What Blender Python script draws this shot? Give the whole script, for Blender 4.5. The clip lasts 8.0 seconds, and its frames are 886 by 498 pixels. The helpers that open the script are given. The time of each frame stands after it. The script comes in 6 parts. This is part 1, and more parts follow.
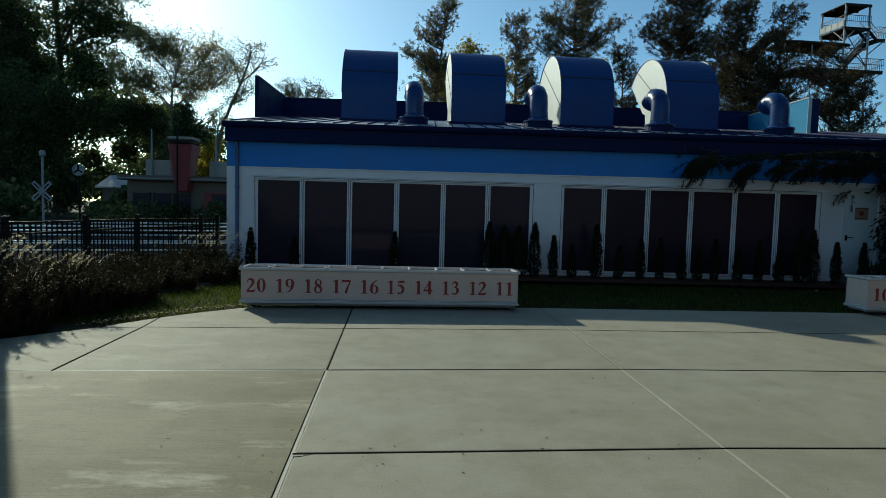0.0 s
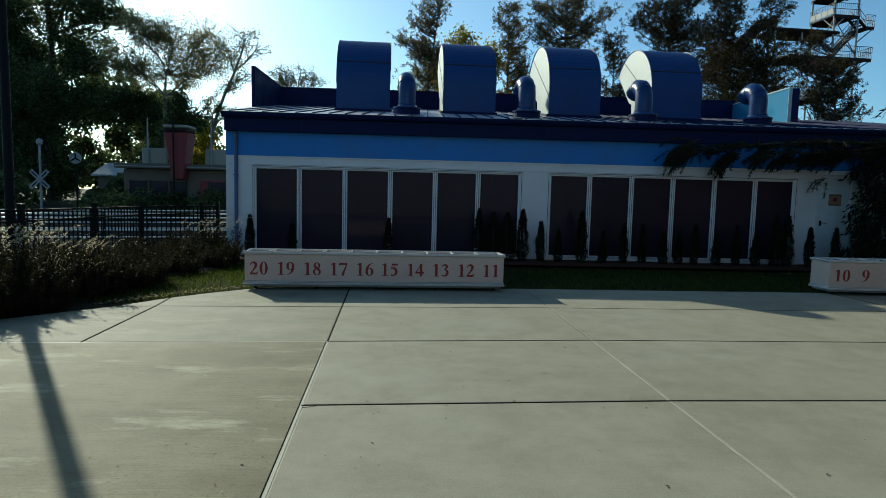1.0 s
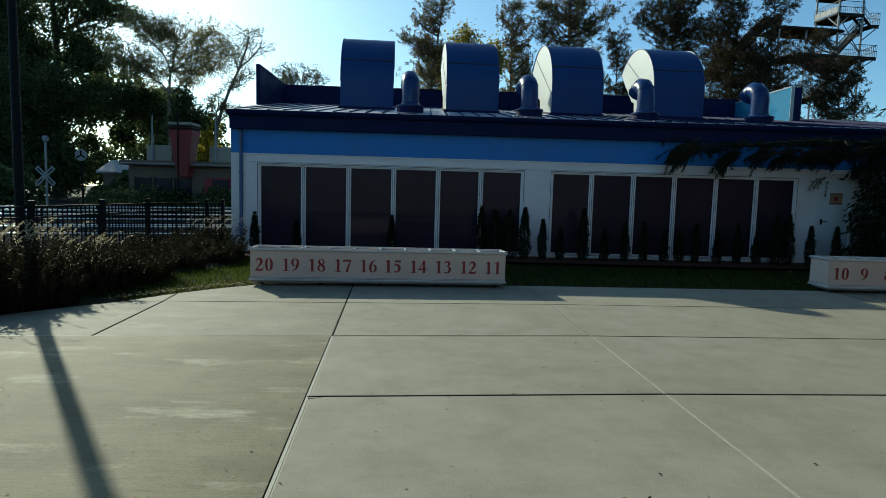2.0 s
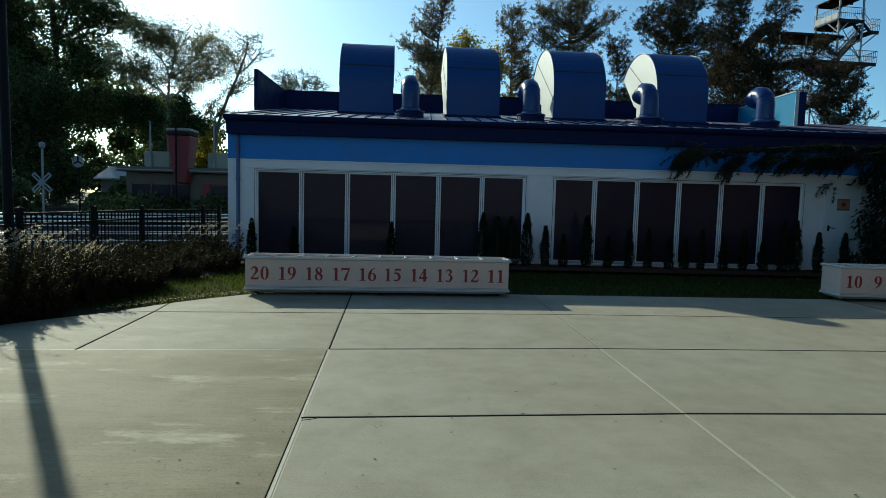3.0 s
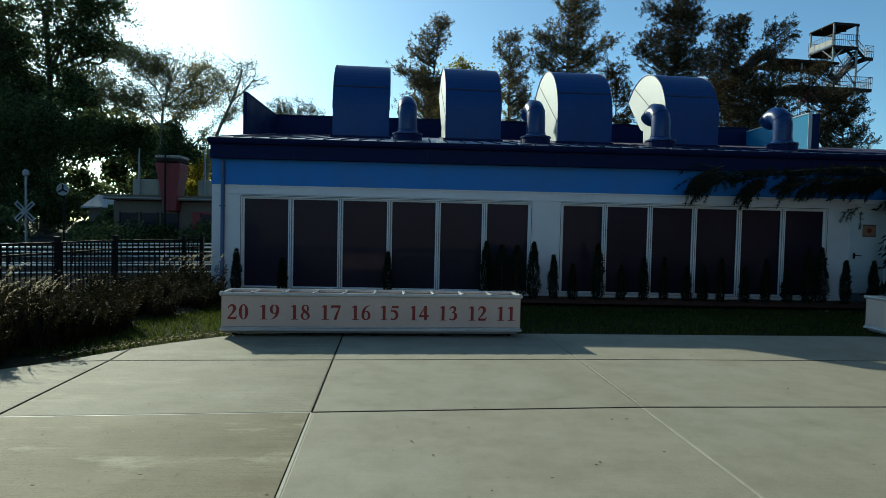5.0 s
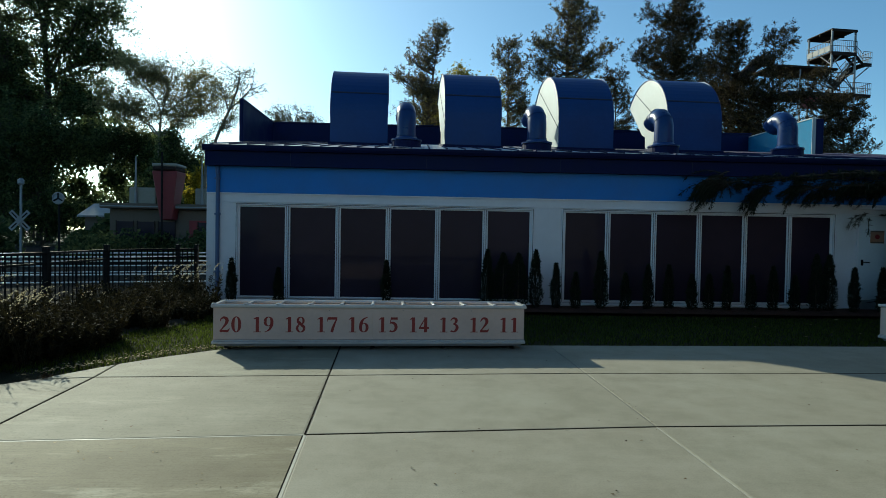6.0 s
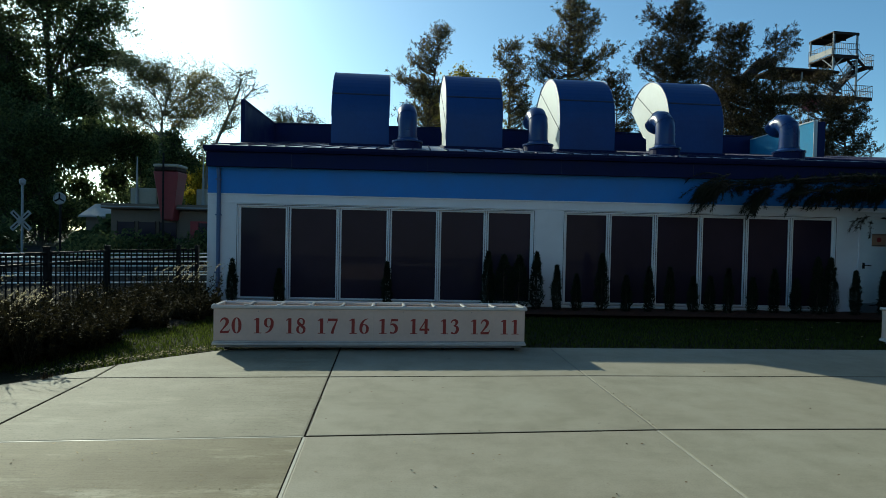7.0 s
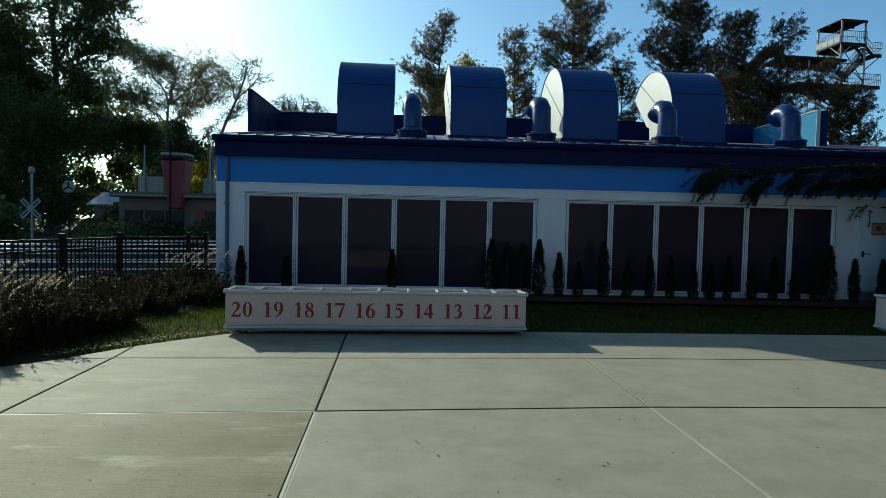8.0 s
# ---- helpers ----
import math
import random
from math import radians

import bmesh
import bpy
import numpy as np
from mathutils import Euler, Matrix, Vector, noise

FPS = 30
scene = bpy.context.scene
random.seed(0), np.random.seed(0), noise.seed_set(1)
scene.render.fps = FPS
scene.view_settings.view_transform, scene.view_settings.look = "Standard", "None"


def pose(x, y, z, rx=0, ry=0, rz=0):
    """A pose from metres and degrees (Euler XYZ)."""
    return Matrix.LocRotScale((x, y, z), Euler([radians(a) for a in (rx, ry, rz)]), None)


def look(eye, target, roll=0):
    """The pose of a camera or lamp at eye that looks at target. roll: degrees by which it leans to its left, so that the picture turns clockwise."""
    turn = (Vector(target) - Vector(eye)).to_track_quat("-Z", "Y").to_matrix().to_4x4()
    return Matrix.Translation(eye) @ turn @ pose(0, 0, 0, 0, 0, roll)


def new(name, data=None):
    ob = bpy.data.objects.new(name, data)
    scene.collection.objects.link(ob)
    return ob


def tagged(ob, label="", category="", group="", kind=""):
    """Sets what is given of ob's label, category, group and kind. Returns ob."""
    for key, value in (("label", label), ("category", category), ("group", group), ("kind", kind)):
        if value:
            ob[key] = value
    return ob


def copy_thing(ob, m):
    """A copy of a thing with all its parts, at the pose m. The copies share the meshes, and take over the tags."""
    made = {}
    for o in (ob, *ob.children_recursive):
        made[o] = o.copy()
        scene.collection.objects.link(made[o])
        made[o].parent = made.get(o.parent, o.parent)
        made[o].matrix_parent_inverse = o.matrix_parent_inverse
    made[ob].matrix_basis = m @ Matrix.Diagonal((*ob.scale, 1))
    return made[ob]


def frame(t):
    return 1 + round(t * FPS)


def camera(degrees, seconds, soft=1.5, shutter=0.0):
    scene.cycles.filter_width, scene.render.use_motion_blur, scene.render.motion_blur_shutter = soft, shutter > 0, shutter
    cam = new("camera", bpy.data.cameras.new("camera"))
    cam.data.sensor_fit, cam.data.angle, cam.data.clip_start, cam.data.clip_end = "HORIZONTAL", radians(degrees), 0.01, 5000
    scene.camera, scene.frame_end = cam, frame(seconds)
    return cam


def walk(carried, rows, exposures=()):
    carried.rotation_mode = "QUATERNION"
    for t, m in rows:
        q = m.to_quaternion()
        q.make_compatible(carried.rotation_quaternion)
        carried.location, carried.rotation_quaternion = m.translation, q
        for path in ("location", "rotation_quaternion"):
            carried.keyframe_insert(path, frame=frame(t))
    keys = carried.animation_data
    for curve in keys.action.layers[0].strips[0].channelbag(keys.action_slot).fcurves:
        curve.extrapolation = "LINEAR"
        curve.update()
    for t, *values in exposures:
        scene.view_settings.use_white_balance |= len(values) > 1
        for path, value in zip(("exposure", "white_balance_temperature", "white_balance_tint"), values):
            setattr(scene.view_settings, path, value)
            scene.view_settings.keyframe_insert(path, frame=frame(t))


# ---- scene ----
cam = camera(74.0, 8.0, soft=0.8)
PATH = [
    (0, (0.063, 0.006, 1.478), (0.114, 2.001, 1.346), 1.5),
    (0.5, (0.089, -0.343, 1.479), (0.155, 1.65, 1.323), 1.4),
    (1, (0.109, -0.603, 1.482), (0.18, 1.389, 1.307), 1.4),
    (1.5, (0.11, -0.75, 1.486), (0.172, 1.24, 1.302), 1.6),
    (3, (0.092, -0.442, 1.484), (0.154, 1.55, 1.322), 1.5),
    (3.5, (0.071, -0.142, 1.485), (0.137, 1.852, 1.349), 1.4),
    (4, (0.061, 0.133, 1.482), (0.139, 2.128, 1.373), 1.1),
    (4.5, (0.038, 0.372, 1.488), (0.111, 2.368, 1.401), 1.3),
    (6, (0.013, 0.882, 1.505), (0.09, 2.88, 1.461), 1.0),
    (6.5, (0.011, 0.907, 1.518), (0.086, 2.905, 1.479), 1.0),
    (7, (0.015, 0.891, 1.507), (0.089, 2.89, 1.468), 1.2),
    (7.5, (0.012, 0.807, 1.502), (0.087, 2.805, 1.453), 1.1),
    (8, (0.018, 0.653, 1.487), (0.077, 2.651, 1.41), 1.3),
]
walk(cam, [(t, look(eye, target, roll)) for t, eye, target, roll in PATH], [(0.0, 0.14, 6550.0, -9.0), (0.4, 0.33, 6550.0, -9.0), (8.0, 0.41, 6550.0, -9.0)])

# ---- world, sun ----
SUN_AZ, SUN_EL = 35.8, 25.0  # degrees left of +y, degrees above the horizon
sun_way = Vector((-math.sin(radians(SUN_AZ)) * math.cos(radians(SUN_EL)), math.cos(radians(SUN_AZ)) * math.cos(radians(SUN_EL)), math.sin(radians(SUN_EL))))
world = bpy.data.worlds.new("sky")
scene.world = world
world.use_nodes = True
wn = world.node_tree.nodes
wn.clear()
w_out, w_bg, w_sky = wn.new("ShaderNodeOutputWorld"), wn.new("ShaderNodeBackground"), wn.new("ShaderNodeTexSky")
w_sky.sky_type, w_sky.sun_disc = "NISHITA", False
w_sky.sun_elevation, w_sky.sun_rotation = radians(SUN_EL), radians(-SUN_AZ)
w_sky.air_density, w_sky.dust_density, w_sky.ozone_density = 0.8, 0.95, 4.4
w_bg.inputs["Strength"].default_value = 0.12
w_tone = wn.new("ShaderNodeMix")  # a clear autumn sky, leaning to cyan
w_tone.data_type, w_tone.blend_type = "RGBA", "MULTIPLY"
w_tone.inputs[0].default_value, w_tone.inputs[7].default_value = 1.0, (0.93, 1.06, 1.045, 1)
world.node_tree.links.new(w_sky.outputs[0], w_tone.inputs[6])
world.node_tree.links.new(w_tone.outputs[2], w_bg.inputs[0])
world.node_tree.links.new(w_bg.outputs[0], w_out.inputs[0])
sun_data = bpy.data.lights.new("sun", "SUN")
sun_data.energy, sun_data.angle, sun_data.color = 4.4, radians(0.48), (1.0, 0.93, 0.82)
sun = new("sun", sun_data)
sun.matrix_world = look(sun_way * 90, (0, 0, 0))

# ---- materials ----
def node_mat(name):
    m = bpy.data.materials.new(name)
    m.use_nodes = True
    nt = m.node_tree
    return m, nt, nt.nodes["Principled BSDF"]


def noise_node(nt, scale, detail=4.0, rough=0.6, vec=None):
    n = nt.nodes.new("ShaderNodeTexNoise")
    n.inputs["Scale"].default_value, n.inputs["Detail"].default_value, n.inputs["Roughness"].default_value = scale, detail, rough
    if vec is not None:
        nt.links.new(vec, n.inputs["Vector"])
    return n.outputs["Fac"]


def ramp(nt, fac, stops):
    r = nt.nodes.new("ShaderNodeValToRGB")
    el = r.color_ramp.elements
    while len(el) < len(stops):
        el.new(0.5)
    for e, (p, c) in zip(el, stops):
        e.position, e.color = p, (*c, 1)
    nt.links.new(fac, r.inputs[0])
    return r.outputs[0]


def mix(nt, kind, fac, a, b):
    n = nt.nodes.new("ShaderNodeMix")
    n.data_type, n.blend_type = "RGBA", kind
    for sock, v in ((n.inputs[0], fac), (n.inputs[6], a), (n.inputs[7], b)):
        if isinstance(v, bpy.types.NodeSocket):
            nt.links.new(v, sock)
        elif isinstance(v, tuple):
            sock.default_value = (*v, 1)
        else:
            sock.default_value = v
    return n.outputs[2]


def place_vec(nt, scale=(1, 1, 1), turn=0.0):
    g, mp = nt.nodes.new("ShaderNodeNewGeometry"), nt.nodes.new("ShaderNodeMapping")
    mp.inputs["Scale"].default_value = scale
    mp.inputs["Rotation"].default_value = (0, 0, turn)
    nt.links.new(g.outputs["Position"], mp.inputs["Vector"])
    return mp.outputs[0]


def tint(c, k):
    return tuple(min(1.0, max(0.0, v * k)) for v in c)


def bump(nt, bsdf, height, strength, dist):
    b = nt.nodes.new("ShaderNodeBump")
    b.inputs["Strength"].default_value, b.inputs["Distance"].default_value = strength, dist
    nt.links.new(height, b.inputs["Height"])
    nt.links.new(b.outputs[0], bsdf.inputs["Normal"])


def surface(name, colour, rough=0.6, metal=0.0, wear=0.2, coarse=1.2, fine=25.0, relief=0.15, dist=0.004, spec=0.5, random=0.0):
    """Paint, metal or wood: two scales of variation, wear in the gloss and a fine relief."""
    m, nt, p = node_mat(name)
    v = place_vec(nt)
    big, small = noise_node(nt, coarse, 5, 0.65, v), noise_node(nt, fine, 3, 0.6, v)
    a = ramp(nt, big, [(0.3, tint(colour, 1 - wear)), (0.7, tint(colour, 1 + wear * 0.6))])
    c = mix(nt, "MULTIPLY", 0.5, a, ramp(nt, small, [(0.35, (1 - wear, 1 - wear, 1 - wear)), (0.65, (1, 1, 1))]))
    if random:
        info = nt.nodes.new("ShaderNodeObjectInfo")
        c = mix(nt, "MULTIPLY", 1.0, c, ramp(nt, info.outputs["Random"], [(0, (1 - random, 1 - random, 1 - random)), (1, (1, 1, 1))]))
    nt.links.new(c, p.inputs["Base Color"])
    r = ramp(nt, big, [(0.3, (rough * 0.8,) * 3), (0.7, (min(1, rough * 1.2),) * 3)])
    nt.links.new(r, p.inputs["Roughness"])
    p.inputs["Metallic"].default_value = metal
    p.inputs["Specular IOR Level"].default_value = spec
    bump(nt, p, small, relief, dist)
    return m


def concrete(name, colour, brown, streak, speck, pale=0.0):
    m, nt, p = node_mat(name)
    v = place_vec(nt)
    vs = place_vec(nt, (0.9, 16, 1), radians(-4))
    vl = place_vec(nt, (0.35, 1.3, 1), radians(-4))
    big, mid, fine = noise_node(nt, 0.45, 5, 0.6, v), noise_node(nt, 2.3, 6, 0.7, v), noise_node(nt, 90, 3, 0.7, v)
    lines, bands = noise_node(nt, 3.0, 6, 0.75, vs), noise_node(nt, 1.4, 4, 0.6, vl)
    c = ramp(nt, big, [(0.3, tint(brown, 0.95)), (0.7, colour)])
    c = mix(nt, "MULTIPLY", 0.8, c, ramp(nt, mid, [(0.28, (0.72, 0.71, 0.66)), (0.6, (1, 1, 1))]))
    c = mix(nt, "MULTIPLY", streak, c, ramp(nt, lines, [(0.34, (0.45, 0.42, 0.36)), (0.5, (1.0, 1.0, 1.0))]))
    c = mix(nt, "MULTIPLY", streak, c, ramp(nt, bands, [(0.38, (0.55, 0.52, 0.45)), (0.58, (1.0, 1.0, 1.0))]))
    c = mix(nt, "MULTIPLY", speck, c, ramp(nt, fine, [(0.3, (0.6, 0.6, 0.58)), (0.55, (1, 1, 1))]))
    if pale:
        # bleached, worn patches with streaky edges, and grit
        wash = noise_node(nt, 0.9, 7, 0.7, place_vec(nt, (0.8, 2.4, 1), radians(-4)))
        c = mix(nt, "MIX", ramp(nt, wash, [(0.56, (0, 0, 0)), (0.70, (pale, pale, pale))]), c, (0.44, 0.42, 0.33))
        c = mix(nt, "MULTIPLY", 0.8, c, ramp(nt, noise_node(nt, 38, 4, 0.8, v), [(0.32, (0.48, 0.46, 0.40)), (0.46, (1, 1, 1))]))
    info = nt.nodes.new("ShaderNodeObjectInfo")
    c = mix(nt, "MULTIPLY", 1.0, c, ramp(nt, info.outputs["Random"], [(0, (0.93, 0.94, 0.91)), (1, (1, 0.99, 0.97))]))
    nt.links.new(c, p.inputs["Base Color"])
    p.inputs["Roughness"].default_value = 0.82
    p.inputs["Specular IOR Level"].default_value = 0.35
    h = mix(nt, "ADD", 0.6, lines, fine)
    bump(nt, p, h, 0.25 + 0.35 * streak, 0.003 + 0.004 * streak)
    return m


def leafy(name, dark, light, glow=0.35, spread=0.6):
    """Leaves: colour by leaf, light passing through."""
    m, nt, p = node_mat(name)
    g = nt.nodes.new("ShaderNodeNewGeometry")
    v = place_vec(nt)
    clump = noise_node(nt, 0.7, 3, 0.5, v)
    c = ramp(nt, g.outputs["Random Per Island"], [(0.5 - spread / 2, dark), (0.5 + spread / 2, light)])
    c = mix(nt, "MULTIPLY", 0.7, c, ramp(nt, clump, [(0.3, (0.55, 0.6, 0.5)), (0.7, (1.05, 1.0, 1.0))]))
    p.inputs["Roughness"].default_value = 0.8
    p.inputs["Specular IOR Level"].default_value = 0.12
    nt.links.new(c, p.inputs["Base Color"])
    t, mx = nt.nodes.new("ShaderNodeBsdfTranslucent"), nt.nodes.new("ShaderNodeMixShader")
    nt.links.new(c, t.inputs["Color"])
    mx.inputs[0].default_value = glow
    nt.links.new(p.outputs[0], mx.inputs[1])
    nt.links.new(t.outputs[0], mx.inputs[2])
    nt.links.new(mx.outputs[0], nt.nodes["Material Output"].inputs[0])
    return m


def ground_mat(name, a, b, c2, scale=0.5, spec=0.15):
    m, nt, p = node_mat(name)
    v = place_vec(nt)
    big, mid, fine = noise_node(nt, scale, 5, 0.6, v), noise_node(nt, 5, 5, 0.7, v), noise_node(nt, 60, 3, 0.7, v)
    c = ramp(nt, big, [(0.3, a), (0.7, b)])
    c = mix(nt, "MIX", ramp(nt, mid, [(0.5, (0, 0, 0)), (0.75, (0.6, 0.6, 0.6))]), c, c2)
    c = mix(nt, "MULTIPLY", 0.8, c, ramp(nt, fine, [(0.3, (0.45, 0.45, 0.4)), (0.6, (1, 1, 1))]))
    nt.links.new(c, p.inputs["Base Color"])
    p.inputs["Roughness"].default_value = 0.95
    p.inputs["Specular IOR Level"].default_value = spec
    bump(nt, p, fine, 0.8, 0.02)
    return m


M_SLAB = concrete("concrete_grey", (0.302, 0.287, 0.232), (0.270, 0.248, 0.194), 0.10, 0.5)
M_SLAB_OLD = concrete("concrete_broomed", (0.262, 0.235, 0.158), (0.170, 0.145, 0.090), 0.42, 0.65, 0.75)
# weathered concrete, its colour also lowered for the dim sides of the view
M_SLAB_WORNDIM = concrete("concrete_weathered_dimmed", (0.275, 0.262, 0.205), (0.235, 0.215, 0.16), 0.3, 0.5, 0.3)
M_MORTAR = surface("joint_mortar", (0.17, 0.16, 0.13), 0.85, 0, 0.35, 4, 50)
M_SEAL = surface("joint_sealant", (0.345, 0.33, 0.275), 0.7, 0, 0.25, 3, 40)
M_DIRT = ground_mat("joint_tar", (0.006, 0.0055, 0.005), (0.010, 0.009, 0.007), (0.014, 0.013, 0.009), 0.5, 0.02)
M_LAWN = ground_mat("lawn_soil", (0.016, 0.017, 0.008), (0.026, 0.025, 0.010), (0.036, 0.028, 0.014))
M_MULCH = ground_mat("bark_mulch", (0.06, 0.028, 0.02), (0.09, 0.04, 0.026), (0.04, 0.02, 0.015), 3)
M_SOIL = ground_mat("bed_soil", (0.04, 0.032, 0.022), (0.055, 0.042, 0.03), (0.03, 0.026, 0.018), 2)
M_TREESHADE = ground_mat("tree_shade_ground", (0.022, 0.022, 0.022), (0.034, 0.033, 0.032), (0.018, 0.018, 0.017), 0.4, 0.01)
M_GRASS = leafy("grass_blades", (0.025, 0.036, 0.009), (0.088, 0.118, 0.018), 0.5)
M_WHITE = surface("white_stucco", (0.70, 0.69, 0.71), 0.7, 0, 0.12, 0.9, 55, 0.25, 0.004)
M_TRIM = surface("white_trim", (0.71, 0.70, 0.72), 0.45, 0, 0.08, 2, 30, 0.08)
M_BLUE = surface("bright_blue_stucco", (0.016, 0.175, 0.54), 0.6, 0, 0.14, 1.0, 50, 0.3, 0.004)
M_NAVY = surface("navy_painted_metal", (0.004, 0.010, 0.058), 0.6, 0.0, 0.2, 1.5, 20, 0.06, 0.004, 0.12)
M_VENT = surface("blue_gloss_duct", (0.007, 0.036, 0.14), 0.30, 0.0, 0.16, 0.8, 14, 0.05, 0.003, 0.32)
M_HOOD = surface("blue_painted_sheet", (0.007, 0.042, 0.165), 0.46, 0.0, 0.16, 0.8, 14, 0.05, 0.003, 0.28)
# sheet metal with the sun's brightness put into its colour
M_SUNSHEET = surface("pale_sunlit_sheet", (0.36, 0.40, 0.405), 0.5, 0.0, 0.12, 1.3, 22, 0.08)
M_ROOF = surface("grey_blue_seam_metal", (0.32, 0.34, 0.42), 0.46, 0.0, 0.2, 1.0, 18, 0.03, 0.003, 0.8)
# lit copy of the screen's blue; its shaded walls use navy
M_SCREENSUN = surface("roof_screen_sunlit", (0.030, 0.18, 0.33), 0.75, 0, 0.15, 1.1, 20, 0.1, 0.004, 0.08)
M_PIPE = surface("blue_downspout", (0.05, 0.10, 0.22), 0.45, 0, 0.15)
M_SEALD = surface("dark_seam", (0.012, 0.018, 0.045), 0.6)
M_GAPSHADE = surface("grey_gap_shade", (0.07, 0.072, 0.08), 0.7)
M_DOOR = surface("pale_door_paint", (0.66, 0.70, 0.72), 0.5, 0, 0.08)
M_ORANGE = surface("orange_notice", (0.36, 0.20, 0.13), 0.6, 0, 0.15)
M_DARKMETAL = surface("black_metal", (0.010, 0.010, 0.011), 0.7, 0.0, 0.25, 4, 40, 0.1, 0.004, 0.12)
M_STEEL = surface("galvanised_steel", (0.26, 0.27, 0.29), 0.55, 0.5, 0.2, 2, 30, 0.1)
M_TOWER = surface("weathered_tower_steel", (0.11, 0.105, 0.105), 0.6, 0.3, 0.25, 2, 30, 0.1)
M_PIPERAIL = surface("galvanised_pipe", (0.70, 0.72, 0.75), 0.38, 0.5, 0.15, 2, 30, 0.06)
M_RUST = surface("brown_painted_steel", (0.034, 0.022, 0.019), 0.75, 0.0, 0.25, 1, 10, 0.15, 0.004, 0.15)
M_BIN = surface("cream_bin_paint", (0.575, 0.44, 0.38), 0.5, 0, 0.10, 1.6, 18, 0.12)
M_BINRIM = surface("white_rim_paint", (0.50, 0.49, 0.475), 0.2, 0, 0.15, 3, 30, 0.1, 0.004, 0.8)
M_BININ = surface("bin_inside", (0.20, 0.21, 0.22), 0.6, 0, 0.2)
M_RED = surface("red_numerals", (0.235, 0.014, 0.013), 0.5, 0, 0.12, 6, 40)
M_REDWALL = surface("red_siding", (0.20, 0.022, 0.028), 0.6, 0, 0.2, 0.6, 10)
M_BROWN = surface("brown_siding", (0.13, 0.095, 0.07), 0.75, 0, 0.2, 0.7, 10)
M_CREAM = surface("cream_siding", (0.30, 0.27, 0.22), 0.7, 0, 0.15, 0.7, 10)
M_DULL = surface("weathered_white", (0.26, 0.26, 0.26), 0.7, 0, 0.2, 2, 20)
M_TEAL = surface("teal_panel", (0.05, 0.22, 0.22), 0.6)
M_BARK = surface("bark", (0.085, 0.065, 0.05), 0.9, 0, 0.45, 3, 22, 0.9, 0.03, 0.2)
M_BARKPALE = surface("pale_bark", (0.19, 0.165, 0.13), 0.9, 0, 0.4, 3, 22, 0.8, 0.03, 0.2)
# one needle in two copies: dark, and a lighter one holding backlight and glare
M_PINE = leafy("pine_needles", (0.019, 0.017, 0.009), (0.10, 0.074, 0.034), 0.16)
M_PINELIT = leafy("pine_needles_backlit", (0.060, 0.052, 0.028), (0.27, 0.215, 0.105), 0.38)
M_THUJA = leafy("shrub_needles", (0.009, 0.015, 0.010), (0.024, 0.034, 0.018), 0.1)
M_LEAFDARK = leafy("dark_green_leaves", (0.046, 0.07, 0.032), (0.155, 0.18, 0.072), 0.6)
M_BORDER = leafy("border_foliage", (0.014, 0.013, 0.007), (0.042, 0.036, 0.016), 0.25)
M_LEAFOLIVE = leafy("olive_leaves", (0.05, 0.055, 0.02), (0.16, 0.14, 0.045), 0.4)
M_LEAFRUST = leafy("turning_leaves", (0.18, 0.165, 0.085), (0.42, 0.36, 0.18), 0.75)
M_LEAFYELLOW = leafy("yellow_leaves", (0.30, 0.24, 0.03), (0.66, 0.50, 0.07), 0.8)
M_LEAFTURN = leafy("yellow_green_leaves", (0.17, 0.155, 0.03), (0.42, 0.35, 0.08), 0.6)
M_STALK = leafy("dry_stalks", (0.03, 0.026, 0.014), (0.085, 0.07, 0.04), 0.15)
M_PLUME = leafy("pale_seed_heads", (0.34, 0.29, 0.20), (0.62, 0.55, 0.40), 0.6)
M_LITTER = leafy("fallen_leaves", (0.030, 0.020, 0.012), (0.13, 0.085, 0.045), 0.1)
M_LITTERPALE = leafy("dry_tan_leaves", (0.16, 0.11, 0.05), (0.48, 0.38, 0.22), 0.25)


def dark_pane():
    """Tinted glass with a dark woven sun screen close behind it."""
    m, nt, p = node_mat("tinted_glass")
    v = place_vec(nt)
    n = noise_node(nt, 0.6, 4, 0.6, v)
    nt.links.new(ramp(nt, n, [(0.3, (0.017, 0.0115, 0.022)), (0.7, (0.027, 0.018, 0.034))]), p.inputs["Base Color"])
    p.inputs["Roughness"].default_value = 0.38
    p.inputs["Specular IOR Level"].default_value = 0.1
    p.inputs["Coat Weight"].default_value = 0.12
    p.inputs["Coat Roughness"].default_value = 0.04
    bump(nt, p, noise_node(nt, 1.3, 2, 0.5, v), 0.06, 0.02)
    return m


M_PANE = dark_pane()

# ---- building helpers ----
def thing(name, m, label, category, group="", kind=""):
    ob = new(name)
    ob.empty_display_size = 0.2
    ob.matrix_basis = m
    return tagged(ob, label, category, group, kind)


def link_mesh(name, me, material, parent=None, label="", smooth=False):
    if material is not None and not me.materials:
        me.materials.append(material)
    if smooth:
        me.polygons.foreach_set("use_smooth", [True] * len(me.polygons))
    ob = new(name, me)
    ob.parent = parent
    return tagged(ob, label)


def part(name, bm, material, parent, label="", smooth=False):
    """One bmesh as one mesh object under a thing or a part."""
    me = bpy.data.meshes.new(name)
    bm.to_mesh(me)
    bm.free()
    return link_mesh(name, me, material, parent, label, smooth)


def piece(name, me, parent, m):
    """A repeat on shared mesh data."""
    ob = new(name, me)
    ob.parent = parent
    ob.matrix_basis = m
    return ob


